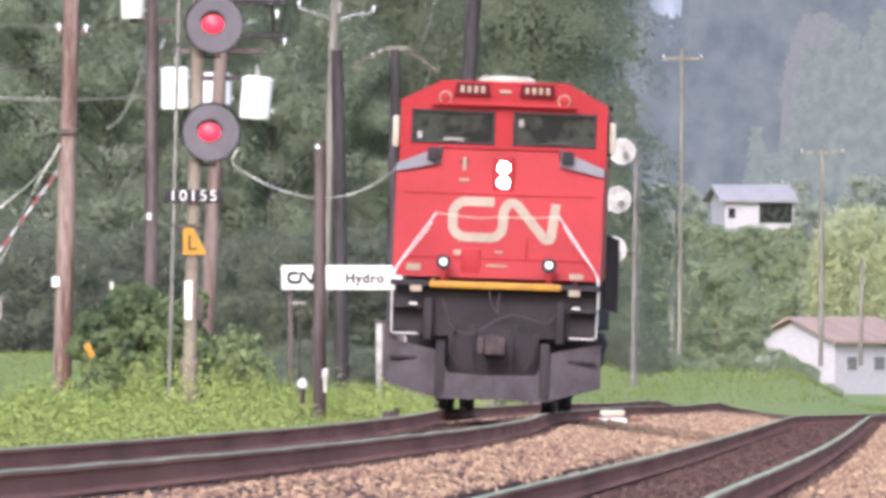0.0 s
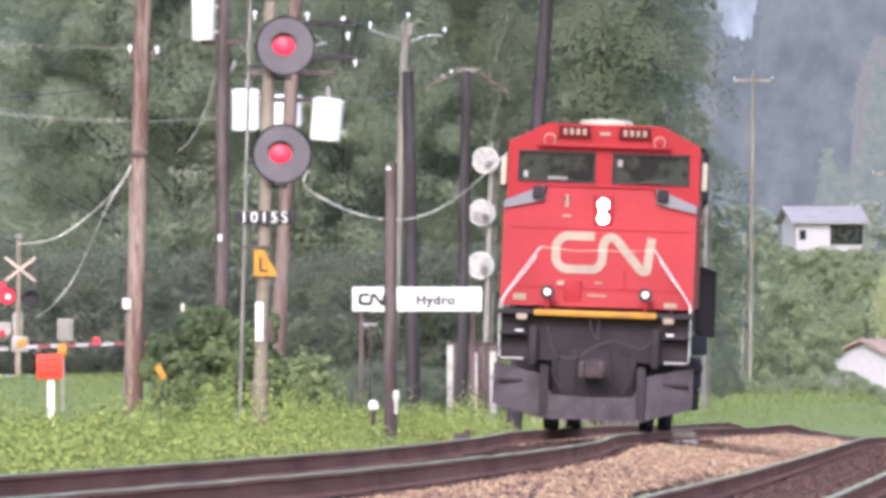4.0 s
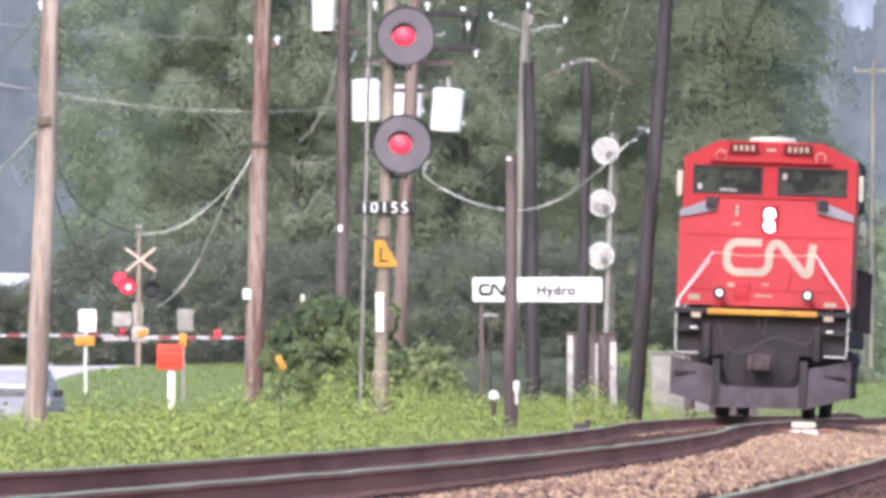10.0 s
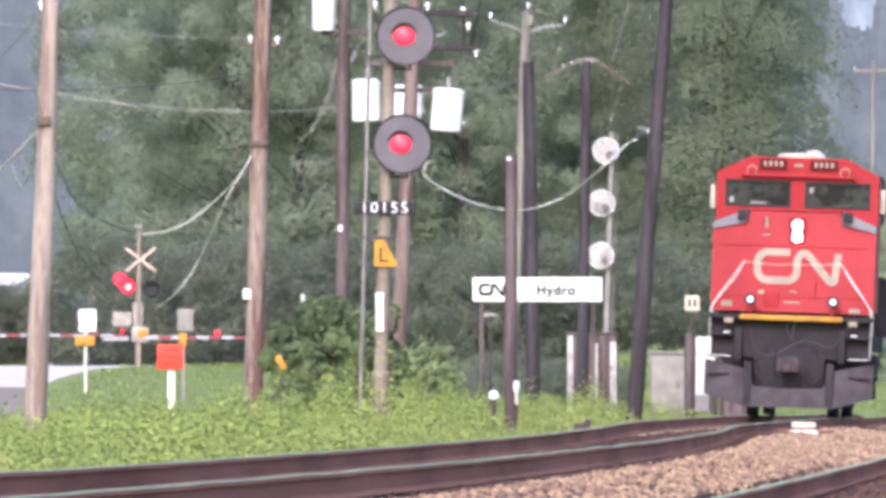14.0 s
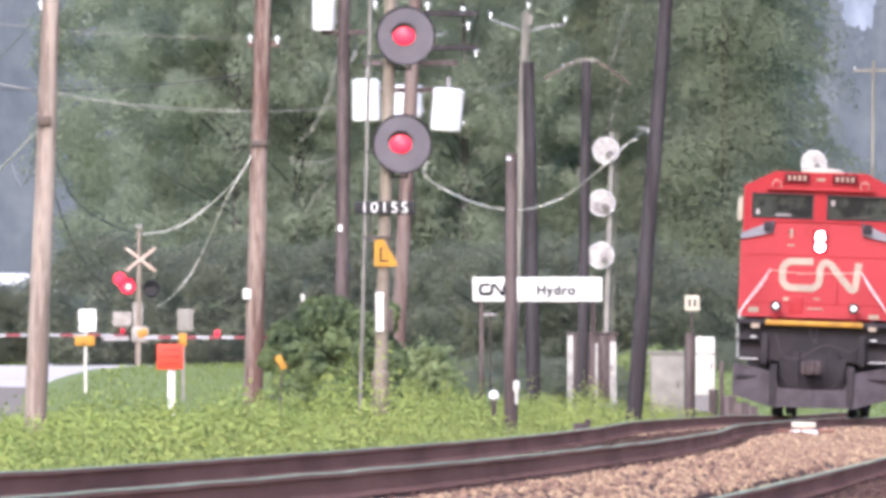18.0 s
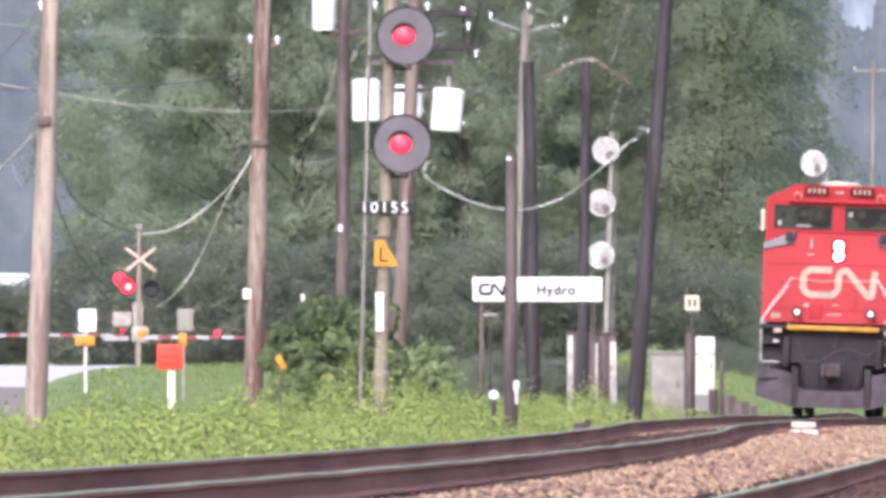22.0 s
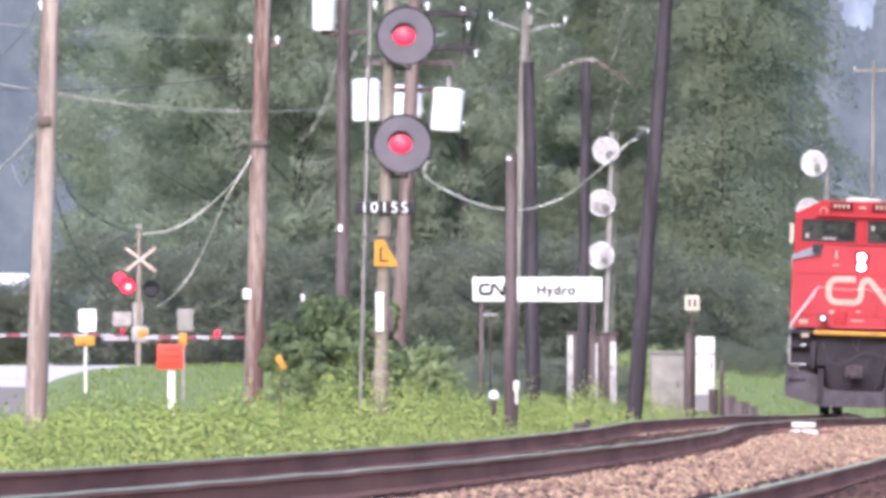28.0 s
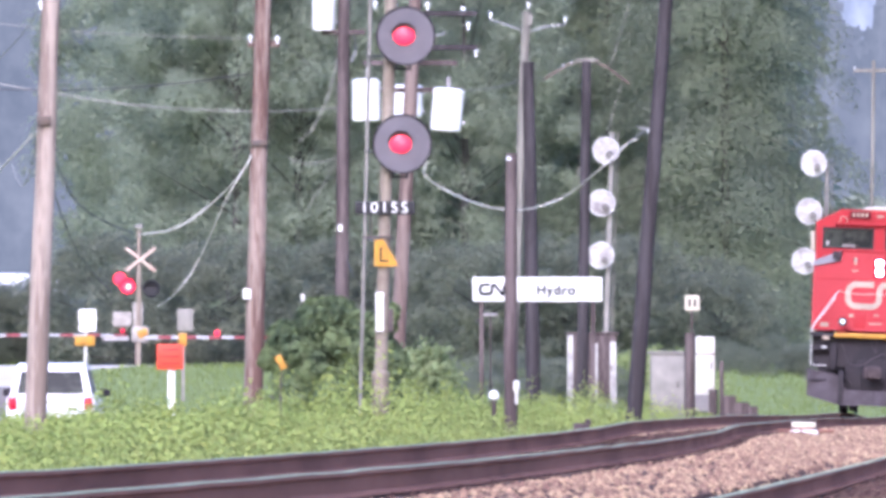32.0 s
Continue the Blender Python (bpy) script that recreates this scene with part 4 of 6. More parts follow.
# ---- railway signals
def searchlight(parent, c, r, lit, facing=-1.0, disc=None):
    """One signal head with its round backing disc."""
    c = Vector(c)
    d = part("target_disc", Shape().lathe([(r, 0.0), (r * 1.0, 0.03), (r * 0.97, 0.04), (r * 0.2, 0.05)], c, (0, -facing, 0), 40), disc or SIGNAL_GREY, parent, "dark grey round backing disc" if lit else "pale weathered round disc")
    part("rim", Shape().tube([c + Vector((math.cos(i * math.tau / 40) * r * 0.985, 0, math.sin(i * math.tau / 40) * r * 0.985)) for i in range(41)], 0.014, 6), SIGNAL_BLACK if lit else ALU, d)
    part("lamp_case", Shape().lathe([(r * 0.4, 0.05), (r * 0.42, 0.25), (r * 0.3, 0.38)], c, (0, -facing, 0), 20), SIGNAL_BLACK if lit else DARK_STEEL, d)
    if lit:
        part("hood", Shape().add(*hood(c + Vector((-0.02, 0, 0)), r * 0.45, 0.1)), SIGNAL_GREY, d, "grey hood over the lens")
        lens = Shape().lathe([(r * 0.37, -0.01), (r * 0.34, -0.03), (r * 0.22, -0.045), (0.01, -0.05)], (0, c.y, 0), (0, 1, 0), 24)
        lens.v = [(c.x - 0.02 + x, y, c.z + 0.82 * z) for x, y, z in lens.v]
        part("lens", lens, RED_LIT, d, "red lens, lit")
        part("lens_centre", Shape().lathe([(r * 0.2, -0.047), (r * 0.12, -0.055), (0.005, -0.058)], c + Vector((0, 0, -0.03)), (0, 1, 0), 16), RED_LIT, d)
    return d


def hood(c, r, ln):
    vs, fs, n = [], [], 13
    for i in range(n):
        a = math.pi * (0.08 + 0.84 * i / (n - 1))
        for k in (1.0, 1.05):
            for y in (0.0, -ln):
                vs.append((c.x + math.cos(a) * r * k, c.y + y * (0.35 + 0.65 * math.sin(a)), c.z + math.sin(a) * r * k))
    for i in range(n - 1):
        o = i * 4
        fs += [(o, o + 1, o + 5, o + 4), (o + 2, o + 3, o + 7, o + 6), (o + 1, o + 3, o + 7, o + 5)]
    return vs, fs


def near_signal():
    b = (-0.812, 250.33, 0.192)
    t = thing("railway_signal", b, "two-headed railway signal on a mast, both lamps red", "signal")
    lo, hi = rel(b, (-0.812, 250.33, 0.192), (-0.667, 250.33, 5.627))
    part("mast", Shape().rod(lo, hi, 0.085, 0.08, 16), MASTPAINT, t)
    part("mast_base", Shape().lathe([(0.115, -0.1), (0.11, 0.36), (0.12, 0.38), (0.12, 0.43), (0.09, 0.46)], rel(b, (-0.804, 250.33, 0.301))[0], (0, 0, 1), 16), MASTPAINT, t)
    for q, w in (((-0.478, 250.33, 5.047), (-0.681, 250.33, 4.975)), ((-0.522, 250.33, 3.663), (-0.717, 250.33, 3.620))):
        c, m = rel(b, q, w)
        c.y -= 0.25
        searchlight(t, c, 0.378, True)
        part("bracket", Shape().rod(c + Vector((-0.05, 0.2, 0)), m, 0.04, n=8), SIGNAL_BLACK, t)
        part("hanger", Shape().tube([c + Vector((-0.12, 0.1, -0.3)), c + Vector((-0.12, 0.12, -0.42)), c + Vector((0.06, 0.12, -0.42)), c + Vector((0.06, 0.1, -0.3))], 0.022, 6), SIGNAL_BLACK, t)
    c = rel(b, (-0.746, 250.33, 2.844))[0] + Vector((0, -0.13, 0))
    pl = part("number_plate", Shape().box(c, (0.77, 0.02, 0.175), bevel=0.004), SIGNAL_BLACK, t, "black plate with white figures")
    for i, ch in enumerate("1015S"):
        words(ch, 0.2, WHITE, pl, Matrix.Translation(c + Vector((-0.262 + i * 0.129, -0.02, 0))) @ pose(0, 0, 0, 90, 0, 0), "figure")
    c = rel(b, (-0.826, 250.33, 2.468))[0]
    part("sign_bracket", Shape().box(c + Vector((-0.02, -0.1, 0.0)), (0.4, 0.03, 0.03)), DARK_STEEL, t)
    part("sign_hanger", Shape().rod(c + Vector((-0.1, -0.1, 0)), c + Vector((-0.1, -0.1, 0.3)), 0.012, n=6), DARK_STEEL, t)
    c = rel(b, (-0.746, 250.33, 2.265))[0] + Vector((0, -0.13, 0))
    tri = part("yellow_sign", Shape().prism([(c.x - 0.135, c.z - 0.17), (c.x + 0.16, c.z - 0.17), (c.x + 0.15, c.z - 0.11), (c.x - 0.01, c.z + 0.17), (c.x - 0.135, c.z + 0.17)], c.y, c.y + 0.015), YELLOW, t, "yellow angular sign with a black letter L")
    words("L", 0.27, INKBLACK, tri, Matrix.Translation(c + Vector((-0.02, -0.01, -0.03))) @ pose(0, 0, 0, 90, 0, 0), "letter")
    c = rel(b, (-0.812, 250.33, 1.511))[0] + Vector((0, -0.12, 0))
    wp = part("white_plate", Shape().box(c, (0.1, 0.015, 0.5), bevel=0.003), WHITE, t, "narrow white upright plate")
    for i in range(5):
        part("mark", Shape().box(c + Vector((0, -0.01, 0.17 - i * 0.085)), (0.035, 0.006, 0.03)), STEEL, wp)
    part("junction_box", Shape().box(rel(b, (-0.696, 250.33, 1.402))[0] + Vector((0, 0.05, 0)), (0.12, 0.12, 0.3), bevel=0.01), DARKWOOD, t)
    # slim ladder stile beside the mast
    part("ladder_rail", Shape().tube(rel(b, (-1.073, 252.16, 0.190), (-1.051, 252.16, 1.029), (-1.007, 252.16, 2.635), (-0.964, 252.16, 4.460), (-0.934, 252.16, 5.701)), 0.024, 8), CABINET, t, "slim grey steel ladder rail")
    for y in (100, 270, 424):
        part("stay", Shape().rod(rel(b, (-0.978, 252.16, 5.555))[0] * 1.0 + Vector((0, 0, -y / 137)), rel(b, (-0.681, 250.33, 5.518))[0] + Vector((-(y / 40) / 138, 0, -y / 137)), 0.014, n=6), DARK_STEEL, t)


near_signal()


def far_signal(heads, mast_lo, mast_hi, r, label, paint):
    t = thing("railway_signal", mast_lo, label, "signal", "three-headed signals")
    lo, hi = rel(mast_lo, mast_lo, mast_hi)
    part("mast", Shape().rod(lo + Vector((0, 0, -0.4)), hi, 0.09, 0.07, 12), paint, t)
    part("ladder", Shape().rod(lo + Vector((0.16, 0.2, 0)), hi + Vector((0.16, 0.2, 0)), 0.02, n=6), paint, t)
    for q in heads:
        c = rel(mast_lo, q)[0]
        searchlight(t, c + Vector((0, -0.2, 0)), r, False, disc=DISC_FAR)
        m = lo + (hi - lo) * ((c.z - 0.12) / hi.z)
        part("bracket", Shape().rod(c + Vector((0.05, -0.05, -0.1)), m, 0.035, n=8), DARK_STEEL, t)
        part("lamp_hood", Shape().rod(c + Vector((0.1, -0.22, -0.12)), c + Vector((0.1, -0.42, -0.15)), 0.1, 0.08, 12), GREYMAST, t)
    return t


far_signal([(4.364, 523.42, 6.904), (4.258, 523.42, 5.495), (4.227, 523.42, 4.085)], (4.303, 523.42, 0.040), (4.545, 523.42, 7.388), 0.355, "three-headed railway signal with pale discs on a pale mast", CABINET)
far_signal([(11.310, 595.62, 7.385), (11.172, 595.62, 5.919), (11.034, 595.62, 4.402)], (11.621, 595.62, -0.201), (11.724, 595.62, 7.471), 0.395, "three-headed railway signal with pale discs beyond the track", GREYMAST)


def name_board():
    b = (1.942, 401.70, -0.018)
    t = thing("station_name_board", b, "long white station name board with dark lettering", "sign")
    c = rel(b, (1.942, 401.70, 2.563))[0]
    board = part("board", Shape().box(c, (2.67, 0.05, 0.5), bevel=0.008), WHITE, t, "white painted board")
    words("Hydro", 0.285, CABLE_DARK, board, Matrix.Translation(c + Vector((0.38, -0.035, -0.02))) @ pose(0, 0, 0, 90, 0, 0), "word", 1.1, 0.012)
    logo(board, c + Vector((-0.93, -0.03, 0)), 0.5, 0.19, 0.032, INKBLACK)
    for x in (-1.15, 1.15):
        part("post", Shape().box(c + Vector((x, 0.07, -1.3)), (0.09, 0.09, 3.0), bevel=0.01), DARKWOOD, t)
    wm = thing("line_marker", (0.977, 401.70, 2.040), "small pale marker on a thin dark post", "marker")
    part("plate", Shape().box((0, 0, 0), (0.3, 0.05, 0.07), bevel=0.01), DISC_PALE, wm)
    part("post", Shape().rod((0, 0.05, 0), (0, 0.05, -2.1), 0.02, n=6), DARKWOOD, wm)


def logo(parent, c, w, h, r, m):
    """A bent band: one open loop that runs on into a zigzag."""
    x0, x1, z0, z1 = -w / 2, w / 2, -h / 2, h / 2
    k = h * 0.22
    pts = [(x0 + w * 0.4, z1), (x0 + k, z1), (x0, z1 - k), (x0, z0 + k), (x0 + k, z0), (x0 + w * 0.42, z0), (x0 + w * 0.49, z0 + k), (x0 + w * 0.49, z1 - k * 1.2), (x0 + w * 0.53, z1 - k * 0.2), (x0 + w * 0.58, z1), (x0 + w * 0.63, z1 - k * 0.35),
           (x1 - w * 0.105, z0 + k * 0.1), (x1 - w * 0.07, z0 - k * 0.1), (x1 - w * 0.04, z0 + k * 0.1), (x1, z1)]
    # round every bend with a short arc
    bent = [pts[0]]
    for i in range(1, len(pts) - 1):
        p, q, n = (Vector(pts[j]) for j in (i - 1, i, i + 1))
        cut = 0.42 * min((p - q).length, (n - q).length)
        a, b = q + (p - q).normalized() * cut, q + (n - q).normalized() * cut
        bent += [tuple(a.lerp(q, t).lerp(q.lerp(b, t), t)) for t in (0.0, 0.33, 0.67, 1.0)]
    pts = bent + [pts[-1]]
    s, edge = Shape(), []
    for i, (x, z) in enumerate(pts):
        d0 = Vector((x - pts[i - 1][0], z - pts[i - 1][1])).normalized() if i else None
        d1 = Vector((pts[i + 1][0] - x, pts[i + 1][1] - z)).normalized() if i < len(pts) - 1 else None
        d = ((d0 or d1) + (d1 or d0)).normalized()
        k = r / max(0.45, d.dot(d0 or d1))
        edge.append((c + Vector((x + d.y * k, 0, z - d.x * k)), c + Vector((x - d.y * k, 0, z + d.x * k))))
    out = Vector((0, -0.008, 0))
    vs = [q for a, b in edge for q in (a, b, a + out, b + out)]
    fs = []
    for i in range(len(pts) - 1):
        o = 4 * i
        fs += [(o, o + 1, o + 5, o + 4), (o + 2, o + 3, o + 7, o + 6), (o, o + 2, o + 6, o + 4), (o + 1, o + 3, o + 7, o + 5)]
    s.add(vs, fs + [(0, 1, 3, 2), (len(vs) - 4, len(vs) - 3, len(vs) - 1, len(vs) - 2)])
    return part("emblem", s, m, parent, "bent band emblem", smooth=False)


name_board()


# ---- the locomotive; its space starts on the rails under the cab windows, x to the right as one faces it
def locomotive():
    t = thing("locomotive", (0, 0, 0), "red and black diesel locomotive with a white emblem and lit headlight", "locomotive")
    W = 1.5
    # cab shell: walls round two front windows
    s = Shape()
    win = [(-1.34, -0.13), (0.13, 1.34)]
    z0, z1 = 3.86, 4.35
    s.box((0, 0.05, (2.0 + z0) / 2), (2 * W, 0.1, z0 - 2.0))
    for a, b in ((-W, -1.34), (-0.13, 0.13), (1.34, W)):
        s.box(((a + b) / 2, 0.05, (z0 + z1) / 2), (b - a, 0.1, z1 - z0))
    s.prism([(-W, z1), (W, z1), (W, 4.48), (0.9, 4.785), (-0.9, 4.785), (-W, 4.48)], 0.0, 0.1)
    cab = part("cab", s, RED, t, "red cab front with two window openings", smooth=False, weld=True)
    for sg in (-1, 1):
        part("cab_side", Shape().box((sg * (W - 0.04), 1.5, 3.2), (0.08, 2.8, 2.46)), RED, cab)
    roof = Shape().prism([(-W, 4.48), (-0.9, 4.785), (0.9, 4.785), (W, 4.48), (W - 0.06, 4.46), (0.88, 4.735), (-0.88, 4.735), (-W + 0.06, 4.46)], 0.1, 2.9)
    part("cab_roof", roof, RED, cab)
    part("cab_back", Shape().box((0, 2.85, 3.3), (2.9, 0.08, 2.4)), LOCO_BLACK, cab)
    part("cab_floor", Shape().box((0, 1.4, 2.35), (2.85, 2.7, 0.06)), LOCO_BLACK, cab)
    for a, b in win:
        fr = Shape()
        for x in (a + 0.02, b - 0.02):
            fr.box((x, -0.006, (z0 + z1) / 2), (0.03, 0.04, z1 - z0 + 0.02))
        for z in (z0 + 0.02, z1 - 0.02):
            fr.box(((a + b) / 2, -0.006, z), (b - a - 0.04, 0.04, 0.03))
        w = part("windshield", fr, SIGNAL_BLACK, cab, "dark framed windshield")
        part("pane", Shape().box(((a + b) / 2, 0.03, (z0 + z1) / 2), (b - a - 0.06, 0.012, z1 - z0 - 0.06)), GLASS_DARK, w)
        # small pale patch painting in the light bits seen in the glass
        part("sticker", Shape().box((a + 0.12, 0.018, z0 + (0.12 if a < 0 else 0.33)), (0.07, 0.008, 0.1)), DISC_PALE, w)
        part("wiper", Shape().rod((a + 0.4, -0.05, z0 + 0.03), (a + 0.85, -0.05, z0 + 0.07), 0.009, n=6), DARK_STEEL, w)
        if a < 0:
            part("dash_paper", Shape().box((a + 0.62, 0.016, z0 + 0.065), (0.3, 0.008, 0.05)), DISC_PALE, w, "pale papers behind the glass")
    # roof cap, number boxes, horns
    part("roof_hatch", Shape().lathe([(0.42, 0), (0.42, 0.05), (0.36, 0.09), (0.1, 0.11)], (0, 0.9, 4.775), (0, 0, 1), 24), CREAM, cab, "pale low roof cap")
    for x in (-0.47, 0.47):
        nb = part("number_board", Shape().prism([(x - 0.26, 4.57), (x + 0.26, 4.57), (x + 0.24, 4.75), (x - 0.24, 4.75)], -0.07, 0.02), BOARD_RED, cab, "dark red number board")
        for i in range(4):
            part("mark", Shape().box((x - 0.15 + i * 0.1, -0.078, 4.66), (0.055, 0.012, 0.1), bevel=0.004), LOCO_WHITE, nb)
    for x in (-0.86, 0.86):
        rl = part("marker_lamp", Shape().lathe([(0.095, 0), (0.095, 0.08), (0.085, 0.09)], (x, 0.0, 4.53), (0, -1, 0), 20), LOCO_WHITE, cab, "round marker lamp in a pale ring")
        part("lens", Shape().lathe([(0.08, 0.088), (0.06, 0.1), (0.01, 0.105)], (x, 0, 4.53), (0, -1, 0), 16), RED, rl)
    part("step_ledge", Shape().box((0, -0.06, 4.44), (2.1, 0.12, 0.05), bevel=0.01), RED, cab)
    part("plate", Shape().box((0, -0.02, 4.64), (0.16, 0.03, 0.05)), LOCO_WHITE, cab)
    for sg in (-1, 1):
        part("mirror", Shape().box((sg * (W + 0.07), 0.3, 4.02), (0.1, 0.14, 0.46), bevel=0.03), CREAM, cab, "cream side mirror")
        part("armrest", Shape().box((sg * (W + 0.03), 0.9, 3.8), (0.06, 0.9, 0.05), bevel=0.01), LOCO_BLACK, cab)
        part("side_window", Shape().box((sg * (W + 0.005), 1.3, 4.05), (0.03, 1.1, 0.45), bevel=0.01), GLASS_DARK, cab)
        part("gutter", Shape().tube([(sg * (W + 0.02), 0.1, 4.47), (sg * (W + 0.02), 2.8, 4.47)], 0.02), LOCO_BLACK, cab)
    # nose with a raked face and cut corners
    top = -1.45
    poly = [(-W, 1.92), (W, 1.92), (W, 3.45), (0.86, 3.6), (0.83, 3.82), (-0.83, 3.82), (-0.86, 3.6), (-W, 3.45)]
    yf = [-1.9 + (p[1] - 1.92) / 1.9 * 0.42 for p in poly]
    nose = part("nose", Shape().prism(poly, yf, 0.0), RED, t, "red blunt nose", smooth=False)
    for sg in (-1, 1):
        q = [(sg * 0.87, 3.56), (sg * W, 3.42), (sg * W, 3.54), (sg * 0.87, 3.8)]
        part("anti_glare_panel", Shape().prism(q if sg > 0 else q[::-1], -1.62, -0.01), LOCO_GREY, nose, "grey anti-glare corner panel", smooth=False)
        part("sand_filler", Shape().box((sg * 0.97, -1.66, 3.69), (0.17, 0.1, 0.19), bevel=0.02), LOCO_BLACK, nose, "black filler cap")
    hl = part("headlight", Shape().box((0.05, -1.57, 3.42), (0.3, 0.12, 0.52), bevel=0.04), RED, nose, "twin headlight housing")
    for z in (3.5, 3.29):
        part("bulb", Shape().lathe([(0.085, 0), (0.08, 0.02), (0.045, 0.035), (0.005, 0.04)], (0.05, -1.63, z + 0.02), (0, -1, 0), 20), HEAD_LIT, hl, "lit white lamp")
    part("brow", Shape().box((0, -1.48, 3.8), (1.68, 0.08, 0.05), bevel=0.015), RED, nose)
    part("bell_port", Shape().lathe([(0.075, 0), (0.075, 0.03), (0.05, 0.035)], (-0.52, -1.5, 3.56), (0, -1, 0), 16), LOCO_BLACK, nose)
    part("bell", Shape().box((-0.52, -1.56, 3.56), (0.05, 0.04, 0.19), bevel=0.01), LOCO_WHITE, nose)
    part("plate", Shape().box((-0.52, -1.595, 3.33), (0.14, 0.02, 0.035)), LOCO_WHITE, nose)
    face = nose_logo(nose)
    # panel seams, nose door and its fittings
    for z in (3.13, 2.2):
        part("seam", Shape().box((0, raked(z) - 0.004, z), (2.75, 0.02, 0.025)), RED, nose)
    part("nose_door", Shape().box((-0.38, raked(2.12) - 0.005, 2.12), (0.28, 0.05, 0.44), bevel=0.015), RED, nose)
    part("door_rib", Shape().box((0.42, raked(2.25) - 0.005, 2.25), (0.03, 0.03, 0.55), bevel=0.008), RED, nose)
    for x, z, ww, hh in ((-0.56, 2.28, 0.14, 0.07), (0.02, 2.3, 0.12, 0.03), (0.0, 2.1, 0.3, 0.03), (-1.2, 2.05, 0.2, 0.1), (1.15, 1.98, 0.2, 0.08), (0.25, 2.95, 0.1, 0.03)):
        part("decal", Shape().box((x, raked(z) - 0.012, z), (ww, 0.02, hh)), LOCO_WHITE, nose)
    # front platform, anticlimber and pilot
    pilot = part("pilot", Shape().box((0, -2.0, 1.82), (3.02, 0.9, 0.08)).box((0, -2.05, 1.45), (2.9, 0.3, 0.75)), LOCO_BLACK, t, "black pilot plate and platform")
    part("anticlimber", Shape().box((0, -2.42, 1.81), (1.9, 0.14, 0.105), bevel=0.03), YELLOW, pilot, "yellow anticlimber bar")
    for sg in (-1, 1):
        dl = part("ditch_light", Shape().lathe([(0.1, -0.15), (0.105, 0.0), (0.1, 0.03), (0.08, 0.03)], (sg * 0.76, -2.25, 2.13), (0, -1, 0), 20), LOCO_BLACK, pilot, "ditch light")
        part("lens", Shape().lathe([(0.058, 0.028), (0.04, 0.05), (0.005, 0.055)], (sg * 0.76, -2.25, 2.13), (0, -1, 0), 16), DITCH_LIT, dl, "pale lit lens")
        part("lamp_post", Shape().box((sg * 0.76, -2.22, 1.94), (0.05, 0.05, 0.2)), RED, dl)
        rail = Shape().tube(spline([(sg * 0.88, -2.36, 2.84), (sg * 1.05, -2.38, 2.6), (sg * 1.42, -2.4, 2.06), (sg * 1.48, -2.41, 1.9), (sg * 1.48, -2.42, 1.4), (sg * 1.47, -2.42, 1.1)], 5), 0.0095, 8)
        part("handrail", rail, RAILING, pilot, "white front handrail")
        part("handrail", Shape().tube(spline([(sg * 0.95, -2.0, 2.7), (sg * 1.08, -2.02, 2.5), (sg * 1.42, -2.04, 2.05), (sg * 1.46, -2.05, 1.86)], 4), 0.009, 8), RAILING, pilot, "white handrail")
        for z, y in ((1.48, -2.28), (1.08, -2.36), (0.75, -2.36)):
            part("step", Shape().box((sg * 1.27, y, z), (0.42, 0.34, 0.05), bevel=0.01), LOCO_BLACK, pilot)
        part("step_edge", Shape().box((sg * 1.27, -2.54, 1.09), (0.36, 0.02, 0.018)), RAILING, pilot, "white step edge")
        part("step_light", Shape().box((sg * 1.17, -2.48, 1.52), (0.12, 0.03, 0.035), bevel=0.01), RAILING, pilot)
        part("decal", Shape().box((sg * 1.14, -2.47, 1.74), (0.16, 0.02, 0.09)), LOCO_WHITE, pilot)
        part("jacking_pad", Shape().box((sg * 0.95, -2.3, 1.3), (0.12, 0.3, 0.6), bevel=0.02), LOCO_BLACK, pilot)
    part("safety_chain", Shape().tube(spline([(-0.88, -2.36, 2.83), (-0.3, -2.38, 2.78), (0, -2.38, 2.8), (0.4, -2.38, 2.8), (0.88, -2.36, 2.83)], 5), 0.006, 5), CREAM, pilot)
    # coupler and hoses
    cp = Shape().box((0, -2.5, 0.95), (0.3, 0.7, 0.26), bevel=0.05).box((0, -2.9, 0.95), (0.36, 0.3, 0.3), bevel=0.08).box((0.12, -3.05, 0.95), (0.14, 0.2, 0.28), bevel=0.05).box((-0.17, -3.02, 0.95), (0.1, 0.22, 0.26), bevel=0.04)
    part("coupler", cp, COUPLER, t, "rusty knuckle coupler")
    # Added plate: its dark tone stands for the shade in the opening.
    part("buffer_plate", Shape().box((0, -2.3, 0.8), (1.3, 0.06, 0.7), bevel=0.02), LOCO_BLACK, t, "dark fill plate added in the shaded opening behind the coupler")
    part("coupler_pocket", Shape().box((0, -2.22, 1.0), (0.75, 0.2, 0.5), bevel=0.03), LOCO_BLACK, t)
    part("uncoupling_lever", Shape().tube(spline([(-0.75, -2.3, 1.6), (-0.6, -2.45, 1.2), (-0.3, -2.5, 1.12), (0, -2.5, 1.3), (0.3, -2.5, 1.4), (0.75, -2.48, 1.3), (0.95, -2.3, 1.55)], 6), 0.01, 8), PLOW, t, "bent uncoupling lever")
    for x, z in ((0.25, 0.45), (-0.25, 0.5), (0.5, 0.6), (-0.55, 0.65)):
        part("air_hose", Shape().tube(spline([(x, -2.25, 1.25), (x * 1.1, -2.55, 1.05), (x * 1.15, -2.6, z + 0.2), (x * 0.9, -2.62, z)], 5), 0.018, 8), LOCO_BLACK, t)
    for x in (-0.08, 0.08):
        part("hose_link", Shape().tube(spline([(x, -2.4, 1.75), (x * 0.6, -2.5, 1.55), (0.05, -2.52, 1.42)], 4), 0.01, 6), PLOW, t)
